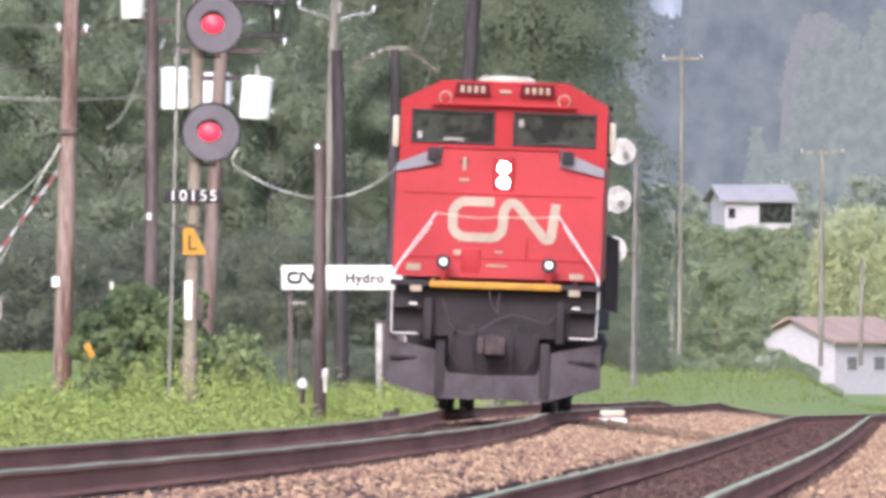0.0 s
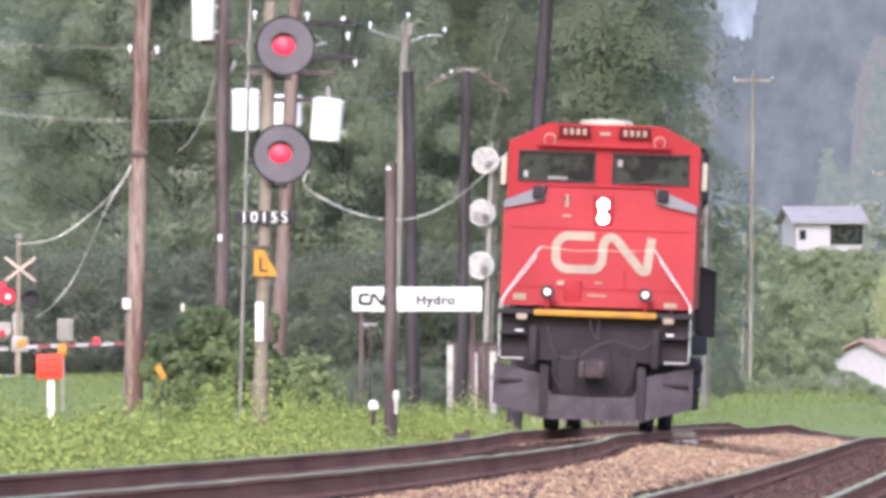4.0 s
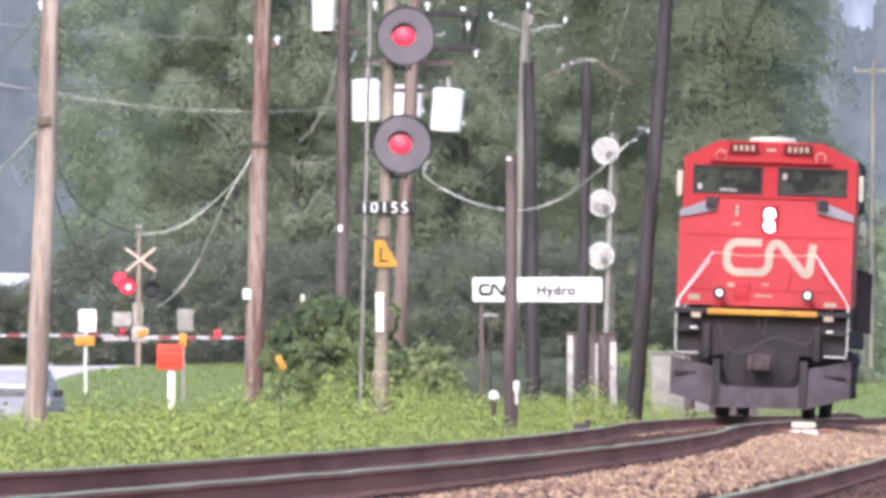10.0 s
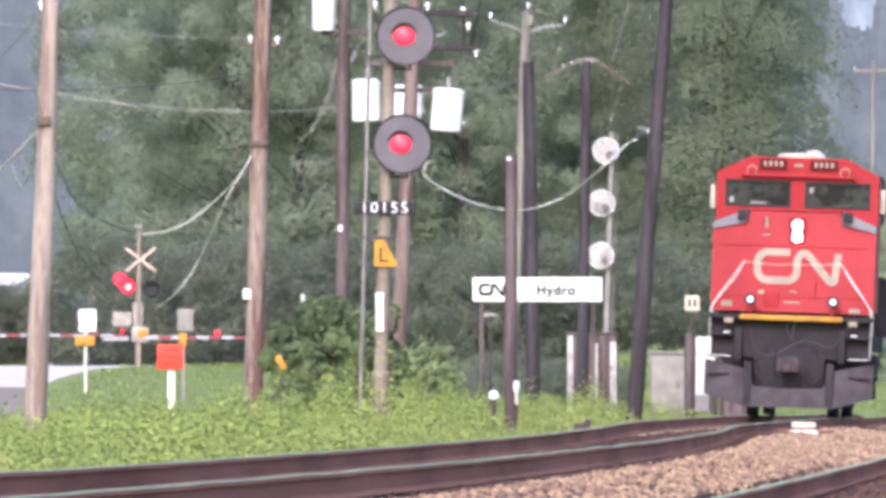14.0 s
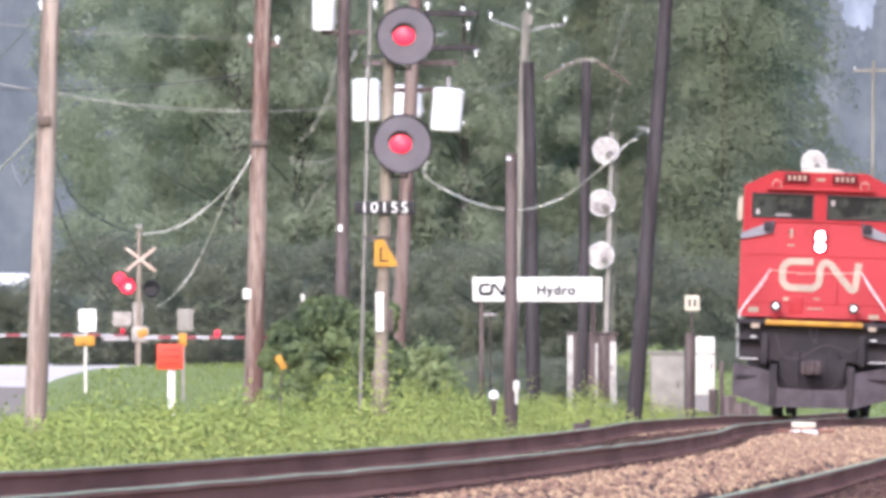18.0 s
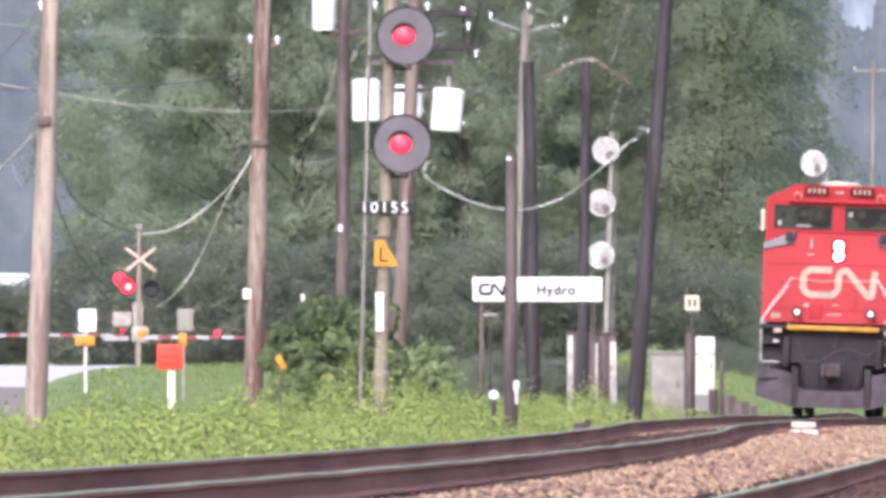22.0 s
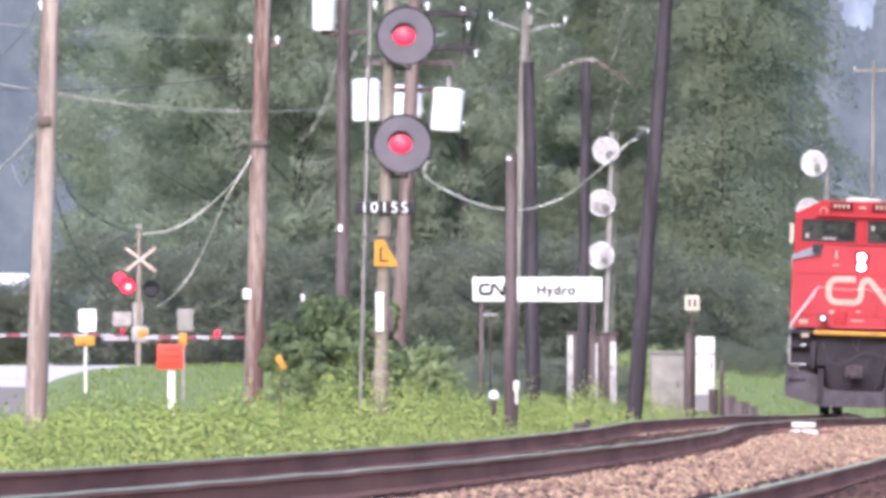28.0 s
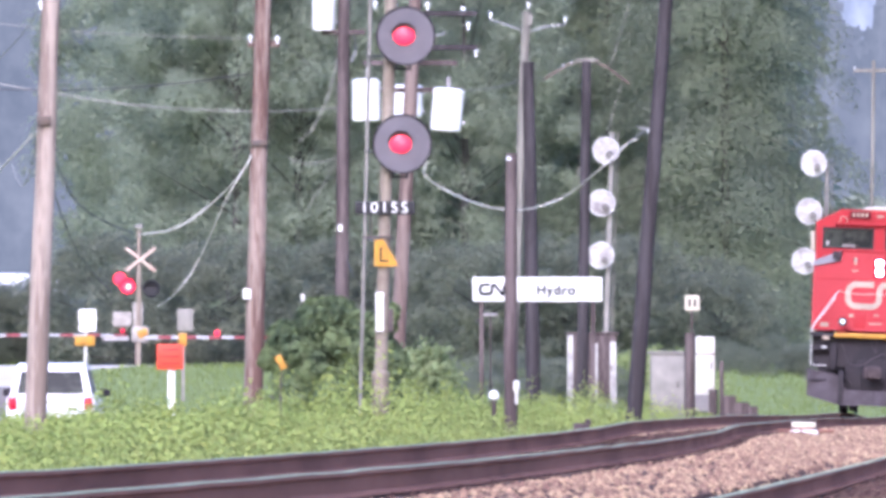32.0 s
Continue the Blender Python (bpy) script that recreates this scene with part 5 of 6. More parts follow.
    # snow plow
    pf = [(-1.55, 1.02), (-1.55, 0.38), (-0.8, 0.17), (0.0, 0.17), (0.0, 0.52), (-0.62, 0.54), (-0.8, 0.86)]
    for sg in (-1, 1):
        poly = [(sg * -x, z) for x, z in pf]
        ys = [-2.35 - 0.5 * (1 - abs(x) / 1.55) - 0.12 * (1 - z) for x, z in poly]
        part("snow_plow", Shape().prism(poly, ys, [y + 0.05 for y in ys]), PLOW, t, "dusty grey snow plow blade", smooth=False)
        part("plow_brace", Shape().box((sg * 0.75, -2.55, 0.6), (0.14, 0.35, 0.8), bevel=0.02), LOCO_BLACK, t)
    # frame, tank, hood
    part("frame", Shape().box((0, 9.0, 1.42), (2.7, 21.6, 0.3), bevel=0.02), LOCO_BLACK, t)
    part("fuel_tank", Shape().prism([(-1.4, 1.2), (-1.4, 0.75), (-1.0, 0.32), (1.0, 0.32), (1.4, 0.75), (1.4, 1.2)], 6.2, 12.4), LOCO_BLACK, t)
    hood_s = Shape().prism([(-0.98, 1.6), (-0.98, 4.5), (-0.7, 4.68), (0.7, 4.68), (0.98, 4.5), (0.98, 1.6)], 2.95, 19.3)
    long_hood = part("long_hood", hood_s, RED, t, "red long hood behind the cab", smooth=False)
    part("radiator_flare", Shape().prism([(-0.99, 3.4), (-1.3, 3.8), (-1.3, 4.6), (1.3, 4.6), (1.3, 3.8), (0.99, 3.4)], 13.5, 19.0), LOCO_BLACK, long_hood, smooth=False)
    part("brake_grid_box", Shape().box((0, 4.4, 4.3), (2.6, 1.6, 0.6), bevel=0.05), LOCO_BLACK, long_hood)
    for i in range(9):
        y = 3.6 + i * 1.1
        for sg in (-1, 1):
            part("hood_door", Shape().box((sg * 0.985, y, 2.9), (0.03, 1.0, 2.2), bevel=0.008), RED, long_hood)
    part("exhaust_stack", Shape().box((0, 8.2, 4.78), (0.6, 0.9, 0.2), bevel=0.03), LOCO_BLACK, long_hood)
    for sg in (-1, 1):
        part("battery_box", Shape().box((sg * 1.24, 4.2, 2.15), (0.3, 2.6, 1.1), bevel=0.03), LOCO_BLACK, t)
        part("walkway_rail", Shape().tube([(sg * 1.46, 3.4, 2.65), (sg * 1.46, 19.0, 2.65)], 0.018, 6), LOCO_BLACK, t)
        for i in range(9):
            part("stanchion", Shape().rod((sg * 1.46, 3.4 + i * 1.95, 1.55), (sg * 1.46, 3.4 + i * 1.95, 2.65), 0.022, n=6), LOCO_BLACK, t)
        part("air_tank", Shape().rod((sg * 1.3, 6.3, 1.05), (sg * 1.3, 10.3, 1.05), 0.17, n=12), LOCO_BLACK, t)
        for y in (0.9, 15.3):
            part("bogie_frame", Shape().box((sg * 1.12, y + 1.6, 0.72), (0.14, 4.6, 0.32), bevel=0.04).box((sg * 1.16, y - 0.1, 0.52), (0.2, 0.4, 0.34), bevel=0.03)
                 .box((sg * 1.16, y + 1.65, 0.52), (0.2, 0.4, 0.34), bevel=0.03).box((sg * 1.16, y + 3.4, 0.52), (0.2, 0.4, 0.34), bevel=0.03), LOCO_BLACK, t)
        part("sand_hose", Shape().tube(spline([(sg * 0.95, -1.3, 1.2), (sg * 0.85, -1.2, 0.7), (sg * 0.76, -0.8, 0.15)], 4), 0.025, 6), LOCO_BLACK, t)
    axles = []
    for y in (0.6, 2.35, 4.1, 15.0, 16.75, 18.5):
        ax = Shape().rod((-1.05, 0, 0), (1.05, 0, 0), 0.09, n=12)
        for sg in (-1, 1):
            ax.lathe([(0.14, -0.07), (0.42, -0.07), (0.44, -0.06), (0.508, -0.06), (0.508, 0.05), (0.54, 0.06), (0.54, 0.085), (0.4, 0.09), (0.14, 0.08)], (sg * 0.76, 0, 0), (-sg, 0, 0), 32)
            for i in range(4):
                a = i * math.pi / 2
                ax.box((sg * 0.76, math.cos(a) * 0.28, math.sin(a) * 0.28), (0.17, 0.1, 0.1))
        w = part("wheelset", ax, LOCO_BLACK, t, "dark steel wheelset")
        w.location = (0, y, 0.508)
        axles.append((w, y))
    return t, axles


def raked(z):
    """The nose face's place at height z."""
    return -1.9 + (z - 1.92) / 1.9 * 0.42


def nose_logo(nose):
    """The bent band emblem on the raked nose face."""
    c = Vector((0.08, 0, 0))
    ob = logo(nose, c, 1.48, 0.53, 0.068, LOCO_WHITE)
    tilt = math.degrees(math.atan(0.42 / 1.9))
    ob.matrix_basis = pose(0, raked(2.76) - 0.008, 2.76, -tilt, 0, 0)
    return ob


LOCO, AXLES = locomotive()


# ---- the level crossing on the left
def gate(base, length, sign, label):
    t = thing("crossing_gate", base, label, "crossing gate", "crossing gates")
    part("stand", Shape().box((0, 0.1, -0.9), (0.15, 0.2, 1.9), bevel=0.03), DARKWOOD, t)
    part("mechanism", Shape().box((sign * 0.12, 0.1, 0.1), (0.6, 0.5, 0.55), bevel=0.08).box((0.04, 0.12, 0.75), (0.36, 0.3, 0.9), bevel=0.08), GATEGREY, t, "grey metal gate mechanism")
    part("relay_box", Shape().box((-sign * 0.5, 0.05, 0.62), (0.66, 0.3, 0.5), bevel=0.05), GATEGREY, t)
    part("yellow_tag", Shape().box((sign * 0.2, -0.17, 0.14), (0.34, 0.02, 0.26), bevel=0.01, rot=pose(0, 0, 0, 0, -25, 0)), YELLOW, t)
    arm = new("gate_arm")
    arm.parent = t
    arm.empty_display_size = 0.2
    n = int(length / 0.45)
    for i in range(n):
        x = 0.3 + i * (length - 0.3) / n
        w = (length - 0.3) / n
        h = 0.06 - 0.025 * i / n
        st = new("stripe", Shape().box((sign * (x + w / 2), -0.15, 0), (w, 0.05, 2 * h), bevel=0.006).mesh("stripe", STRIPES[i % 2]))
        st.parent = arm
    part("counterweight", Shape().box((-sign * 0.7, -0.15, -0.05), (0.9, 0.12, 0.16), bevel=0.02), DISC_PALE, arm)
    for k in (0.38, 0.98):
        lamp = part("arm_lamp", Shape().lathe([(0.07, -0.06), (0.1, 0.0), (0.09, 0.05), (0.01, 0.07)], (sign * length * k, -0.16, 0.15), (0, -1, 0), 14), RED_LIT if k < 0.5 else TAILRED, arm, "red lamp on the arm")
    return t, arm


STRIPES = (mat("stripe_white", (0.36, 0.36, 0.37), 0.5, amount=0.1), mat("stripe_red", (0.22, 0.05, 0.06), 0.5, amount=0.1))
GATE_A, ARM_A = gate((-10.423, 664.35, 2.252), 7.2, 1, "lowered red and white crossing gate beside its flashing signal")
GATE_B, ARM_B = gate((-18.346, 664.35, 2.328), 7.6, -1 * -1, "lowered red and white gate arm over the road")


def crossing_signal():
    b = (-10.365, 664.35, 1.155)
    t = thing("crossing_signal", b, "level crossing signal with white crossbuck and one red lamp lit", "crossing signal")
    hi = rel(b, (-10.346, 664.35, 5.905))[0]
    part("mast", Shape().rod((0, 0, -0.6), hi, 0.1, 0.08, 12), MASTPAINT, t)
    c = rel(b, (-10.288, 664.35, 4.905))[0] + Vector((0, -0.12, 0))
    for a in (-38, 38):
        bl = part("crossbuck_blade", Shape().box((0, 0, 0), (1.3, 0.02, 0.12), bevel=0.004), CREAM, t, "white crossbuck blade with a red edge")
        bl.matrix_basis = pose(c.x, c.y + (0.024 if a > 0 else 0), c.z, 0, a, 0)
        for z in (-0.046, 0.046):
            part("red_edge", Shape().box((0, -0.013, z), (1.28, 0.008, 0.016)), STRIPES[1], bl)
    part("lamp_arm", Shape().rod(rel(b, (-10.808, 664.35, 3.982))[0], rel(b, (-9.885, 664.35, 3.944))[0], 0.03, n=8), SIGNAL_BLACK, t)
    for q, lit in (((-10.731, 664.35, 4.002), True), ((-9.923, 664.35, 3.905), False)):
        c = rel(b, q)[0] + Vector((0, -0.15, 0))
        d = part("lamp_disc", Shape().lathe([(0.29, 0), (0.3, 0.03), (0.2, 0.04)], c, (0, 1, 0), 24), SIGNAL_BLACK, t, "black round lamp backing")
        part("lens", Shape().lathe([(0.27, -0.01), (0.24, -0.04), (0.01, -0.06)], c, (0, 1, 0), 20), RED_LIT if lit else SIGNAL_BLACK, d, "red lens, lit" if lit else "dark lens")
        part("hood", Shape().add(*hood(c, 0.24, 0.3)), SIGNAL_BLACK, d)
        if lit:
            part("bulb", Shape().lathe([(0.09, -0.062), (0.06, -0.08), (0.005, -0.085)], c + Vector((0.03, 0, -0.03)), (0, 1, 0), 14), RED_HOT, d)
            part("lens", Shape().lathe([(0.23, -0.01), (0.2, -0.04), (0.01, -0.05)], c + Vector((-0.26, 0.06, 0.24)), (0, 1, 0), 16), RED_LIT, t, "second red lamp behind, lit")
    part("bell", Shape().lathe([(0.16, 0), (0.15, 0.08), (0.05, 0.13)], rel(b, (-10.346, 664.35, 5.982))[0], (0, 0, 1), 16), CABINET, t)
    return t


crossing_signal()


def small_signs():
    def post_sign(b, top, panels, post, r, label, group=""):
        t = thing("road_sign", b, label, "sign", group)
        hi = rel(b, top)[0]
        part("post", Shape().box((hi.x / 2, 0.03 + r, hi.z / 2 - 0.25), (2 * r, 2 * r, hi.z + 0.5), bevel=0.008), post, t)
        for q, w, h, m, lab in panels:
            part("panel", Shape().box(rel(b, q)[0] + Vector((0, -0.02, 0)), (w, 0.02, h), bevel=0.004), m, t, lab)
        return t

    t = post_sign((-4.295, 308.45, 0.067), (-4.295, 308.45, 1.049), [((-4.312, 308.45, 1.031), 0.42, 0.4, ORANGE, "orange-red square panel")], WHITE, 0.055, "orange-red square sign on a white wooden post")
    c = rel((-4.295, 308.45, 0.067), (-4.312, 308.45, 1.031))[0]
    for i in range(3):
        part("mark", Shape().box(c + Vector((0, -0.035, 0.11 - i * 0.11)), (0.28, 0.006, 0.012)), TAILRED, t)
    post_sign((-10.242, 557.19, 0.895), (-10.161, 557.19, 2.588), [((-10.145, 557.19, 2.459), 0.5, 0.64, WHITE, "white rectangular panel"), ((-10.226, 557.19, 1.879), 0.58, 0.28, YELLOW, "yellow panel below")], CABWHITE, 0.045, "white and yellow sign on a slim pale post", "crossing signs")
    post_sign((-7.452, 557.19, 0.653), (-7.387, 557.19, 2.588), [((-7.355, 557.19, 2.475), 0.46, 0.64, CABINET, "grey panel seen from behind"), ((-7.435, 557.19, 1.911), 0.24, 0.36, YELLOW, "yellow panel below")], CABINET, 0.05, "grey and yellow sign on a slim post", "crossing signs")
    mk = thing("marker_sign", (-2.142, 257.81, 0.518), "small tilted orange marker beside the bush", "sign")
    part("panel", Shape().box((0, 0, 0), (0.09, 0.02, 0.2), bevel=0.004, rot=pose(0, 0, 0, 0, -28, 0)), YELLOW, mk).location = rel((-2.142, 257.81, 0.518), (-2.142, 257.81, 0.876))[0]
    part("post", Shape().rod((0, 0.03, -0.5), (0, 0.03, 0.4), 0.012, n=6), DARKWOOD, mk)
    wt = thing("marker_post", (-2.884, 401.70, 1.087), "thin post with a small white tip", "post")
    part("post", Shape().rod((0, 0, -0.8), (0, 0, 1.2), 0.03, n=6), DARKWOOD, wt)
    part("tip", Shape().box((0, 0, 1.3), (0.08, 0.08, 0.18), bevel=0.02), CABWHITE, wt)
    tn = thing("speed_board", (5.789, 454.55, -0.092), "small tan square board with dark writing on a thin post", "sign")
    part("post", Shape().rod((0, 0.03, -0.4), (0, 0.03, 2.6), 0.022, n=8), DARKWOOD, tn)
    pb = part("panel", Shape().box(rel((5.789, 454.55, -0.092), (5.803, 454.55, 2.514))[0], (0.35, 0.03, 0.36), bevel=0.01), CREAM, tn)
    for i in range(2):
        part("mark", Shape().box(rel((5.789, 454.55, -0.092), (5.803, 454.55, 2.514))[0] + Vector((-0.06 + 0.12 * i, -0.02, 0)), (0.05, 0.012, 0.17)), LOCO_BLACK, pb)


small_signs()


# ---- line-side cabinets
def cabinet(b, w, d, h, m, label, doors=1, roof=True):
    t = thing("equipment_cabinet", b, label, "cabinet", "line-side cabinets")
    body = part("body", Shape().box((0, 0, h / 2), (w, d, h), bevel=0.02), m, t)
    if roof:
        part("roof", Shape().box((0, 0, h + 0.03), (w + 0.12, d + 0.12, 0.06), bevel=0.02), m, t)
    for i in range(doors):
        x = -w / 2 + w * (i + 0.5) / doors
        dr = part("door", Shape().box((x, -d / 2 - 0.012, h / 2), (w / doors - 0.06, 0.03, h - 0.14), bevel=0.01), m, t)
        part("handle", Shape().box((x + w / doors * 0.3, -d / 2 - 0.045, h * 0.5), (0.03, 0.04, 0.16), bevel=0.008), DARK_STEEL, dr)
    part("footing", Shape().box((0, 0, -0.2), (w + 0.1, d + 0.1, 0.42), bevel=0.02), CONCRETE, t)
    return t


def line_side():
    cb = cabinet((4.000, 523.42, 0.116), 1.3, 0.9, 1.85, DARKWOOD, "dark double equipment cabinet with pale upright trim", 2)
    for x, w, h in ((-0.59, 0.16, 1.84), (0.07, 0.15, 1.62), (0.56, 0.18, 1.66)):
        part("trim_strip", Shape().box((x, -0.49, h / 2), (w, 0.03, h), bevel=0.006), DISC_FAR, cb, "pale upright trim strip")
    cabinet((5.224, 454.55, -0.092), 0.8, 0.7, 1.42, CABINET, "weathered grey equipment cabinet beside the track")
    wc = cabinet((6.27, 466.84, 0.364), 0.46, 0.45, 1.4, CABWHITE, "white narrow equipment cabinet beside the track", roof=False)
    part("seam", Shape().box((0, -0.245, 0.98), (0.47, 0.02, 0.03)), MIDWOOD, wc, "dark seam between two doors")
    for x, y0, y1, r in ((1221, 740, 590, 0.12), (1277, 745, 640, 0.05), (1262, 745, 690, 0.1)):
        b = ((x - 784) / 77, 34546 / 77, 0.54 + (687 - y0) / 77)
        solid("timber_post", Shape().rod((0, 0, -0.4), (0, 0, (y0 - y1) / 77), r, n=10), DARKWOOD, "brown timber post beside the cabinets", "post", "timber posts", place=b)
    for x, w, h in ((1290, 0.35, 0.5), (1312, 0.4, 0.34), (1330, 0.3, 0.25)):
        b = ((x - 784) / 74, 34546 / 74, 0.54 + (687 - 738) / 74)
        solid("junction_box", Shape().box((0, 0, h / 2 - 0.1), (w, 0.4, h + 0.2), bevel=0.04), DARKWOOD, "low dark brown junction box by the rails", "box", "junction boxes", place=b)
    sw = thing("switch_machine", (5.82, 315, -0.26), "low switch machine with a pale yellowish cover beside the rail", "switch machine")
    part("case", Shape().box((0, 0, 0.06), (0.46, 0.6, 0.12), bevel=0.04), WHITE, sw)
    part("lid", Shape().box((0.0, -0.05, 0.2), (0.4, 0.4, 0.1), bevel=0.03), CREAM, sw)
    part("neck", Shape().box((0.0, -0.03, 0.13), (0.3, 0.4, 0.06), bevel=0.01), RUST, sw)
    part("rod", Shape().rod((-1.3, 0.1, 0.1), (0.5, 0.1, 0.1), 0.03, n=8), RUST, sw)
    part("base", Shape().box((0, 0, -0.03), (0.7, 0.5, 0.1), bevel=0.01), TIE, sw)
    st = thing("stub_post", (2.15, 303, -0.3), "small dark brown timber block beside the rail", "timber")
    part("block", Shape().box((0, 0, 0.12), (0.26, 0.2, 0.34), bevel=0.03).box((0.1, 0, 0.3), (0.1, 0.15, 0.1), bevel=0.02), DARKWOOD, st)
    wb = thing("marker_post", (0.763, 292.76, 0.243), "small white round cap on a post in the weeds", "marker")
    part("cap", Shape().lathe([(0.03, 0.1), (0.075, 0.13), (0.08, 0.19), (0.05, 0.25), (0.01, 0.26)], (0, 0, 0), (0, 0, 1), 14), WHITE, wb)
    part("post", Shape().rod((0, 0, -0.4), (0, 0, 0.12), 0.035, n=8), DARKWOOD, wb)


line_side()
house("house", (35.5, 1191.24, 0.0), 7.5, 6.6, 2.7, 1.3, ROOFM, "white bungalow with a pinkish brown roof", 48, [(-2.2, 1.3, 0.9, 0.8), (0.4, 1.3, 1.0, 0.8), (2.4, 1.3, 0.7, 0.7)])
house("house", (35.3, 1381.84, 10.540), 4.7, 4.5, 2.5, 0.9, ROOFGREY, "white house with a grey roof on the hillside", 12, [(-1.9, 1.5, 0.5, 0.7), (1.3, 1.5, 2.4, 1.4)], GLASS_DARK)
house("shed", (-16.3, 692, 1.2), 4.5, 4.0, 2.75, 0.5, WHITE, "low shed with a bright pale roof behind shrubs", 8, [(0.5, 1.3, 0.8, 0.7)])


# ---- cars
def car(name, label, paint, w, ln, h, suv, lights):
    """A car facing +y, its space on the ground under its middle."""
    t = thing(name, (0, 0, 0), label, "car")
    hw = w / 2
    belt = h * (0.56 if suv else 0.6)
    prof = [(-ln / 2, 0.45), (-ln / 2 + 0.02, belt - 0.05), (-ln / 2 + 0.12, belt), (ln / 2 - 1.25, belt - 0.02), (ln / 2 - 0.1, belt - 0.2), (ln / 2, 0.62), (ln / 2 - 0.03, 0.3), (-ln / 2 + 0.05, 0.3)]
    s = Shape()
    n = len(prof)
    lay = [(-hw, 0.93), (-hw + 0.08, 1.0), (hw - 0.08, 1.0), (hw, 0.93)]
    vs = [(x, y * (0.99 if k < 1 else 1.0), 0.3 + (z - 0.3) * (0.96 if k < 1 else 1.0)) for x, k in lay for y, z in prof]
    fs = [(i * n + j, i * n + (j + 1) % n, (i + 1) * n + (j + 1) % n, (i + 1) * n + j) for i in range(3) for j in range(n)] + [tuple(range(n)), tuple(range(3 * n, 4 * n))]
    s.add(vs, fs)
    body = part("body", s, paint, t)
    rear = -ln / 2 + (0.12 if suv else 0.25)
    cab = [(rear, belt - 0.02), (rear + (0.28 if suv else 0.55), h - 0.05), (rear + 0.6, h), (ln / 2 - 2.1, h), (ln / 2 - 1.9, h - 0.05), (ln / 2 - 1.2, belt - 0.03)]
    g = Shape()
    vs = []
    for sg in (-1, 1):
        for y, z in cab:
            k = (z - belt) / (h - belt)
            vs.append((sg * (hw - 0.06 - 0.17 * max(0, k)), y, z))
    m = len(cab)
    g.add(vs, [(i, (i + 1) % m, m + (i + 1) % m, m + i) for i in range(m)] + [tuple(range(m)), tuple(range(m, 2 * m))])
    part("roof", g, paint, t)
    # glazing, slightly proud
    k = 0.3 if suv else 0.5
    part("rear_window", Shape().add([(-hw + 0.22, rear + 0.04 * k - 0.02, belt + 0.06), (hw - 0.22, rear + 0.04 * k - 0.02, belt + 0.06), (hw - 0.3, rear + 0.75 * k * (0.28 / 0.3 if suv else 1.1) - 0.03, h - 0.18), (-hw + 0.3, rear + 0.75 * k * (0.28 / 0.3 if suv else 1.1) - 0.03, h - 0.18),
                                     (-hw + 0.22, rear + 0.2, belt + 0.06), (hw - 0.22, rear + 0.2, belt + 0.06), (hw - 0.3, rear + 0.5, h - 0.18), (-hw + 0.3, rear + 0.5, h - 0.18)],
                                    [(0, 1, 2, 3), (4, 5, 6, 7), (0, 1, 5, 4), (1, 2, 6, 5), (2, 3, 7, 6), (3, 0, 4, 7)]), GLASS_DARK, t, "dark rear window")
    f0, f1 = ln / 2 - 1.2, ln / 2 - 1.9
    part("windscreen", Shape().add([(-hw + 0.2, f0 - 0.03, belt + 0.03), (hw - 0.2, f0 - 0.03, belt + 0.03), (hw - 0.28, f1 + 0.06, h - 0.12), (-hw + 0.28, f1 + 0.06, h - 0.12),
                                    (-hw + 0.2, f0 - 0.2, belt + 0.03), (hw - 0.2, f0 - 0.2, belt + 0.03), (hw - 0.28, f1 - 0.1, h - 0.12), (-hw + 0.28, f1 - 0.1, h - 0.12)],
                                   [(0, 1, 2, 3), (4, 5, 6, 7), (0, 1, 5, 4), (1, 2, 6, 5), (2, 3, 7, 6), (3, 0, 4, 7)]), GLASS_DARK if suv else GLASS_PALE, t, "windscreen")
    for sg in (-1, 1):
        for y0, y1 in ((rear + 0.55, 0.0), (0.1, ln / 2 - 1.75)):
            x0, x1 = sg * (hw - 0.075), sg * (hw - 0.19)
            part("side_window", Shape().add([(x0, y0, belt + 0.05), (x0, y1, belt + 0.05), (x1, y1 - 0.08, h - 0.14), (x1, y0 + 0.08, h - 0.14), (x0 - sg * 0.1, y0, belt + 0.05), (x0 - sg * 0.1, y1, belt + 0.05), (x1 - sg * 0.1, y1 - 0.08, h - 0.14), (x1 - sg * 0.1, y0 + 0.08, h - 0.14)],
                                            [(0, 1, 2, 3), (4, 5, 6, 7), (0, 1, 5, 4), (1, 2, 6, 5), (2, 3, 7, 6), (3, 0, 4, 7)]), GLASS_DARK, t)
        part("mirror", Shape().box((sg * (hw + 0.1), ln / 2 - 1.6, belt + 0.08), (0.22, 0.12, 0.16), bevel=0.03), LOCO_BLACK, t, "dark door mirror")
        part("tail_lamp", Shape().box((sg * (hw - 0.13), -ln / 2 + 0.05, belt - 0.16), (0.2, 0.12, 0.28), bevel=0.04), TAILRED, t, "red tail lamp")
        part("headlight", Shape().box((sg * (hw - 0.24), ln / 2 - 0.01, belt - 0.3), (0.36, 0.16, 0.17), bevel=0.04), lights, t, "headlight")
    part("bumper", Shape().box((0, -ln / 2 + 0.0, 0.48), (w - 0.04, 0.16, 0.22), bevel=0.05), paint, t)
    part("bumper", Shape().box((0, ln / 2 - 0.02, 0.42), (w - 0.08, 0.16, 0.24), bevel=0.05), paint, t)
    part("number_plate", Shape().box((0, -ln / 2 - 0.02, belt - 0.28), (0.3, 0.02, 0.15), bevel=0.004), ALU, t)
    wheels = []
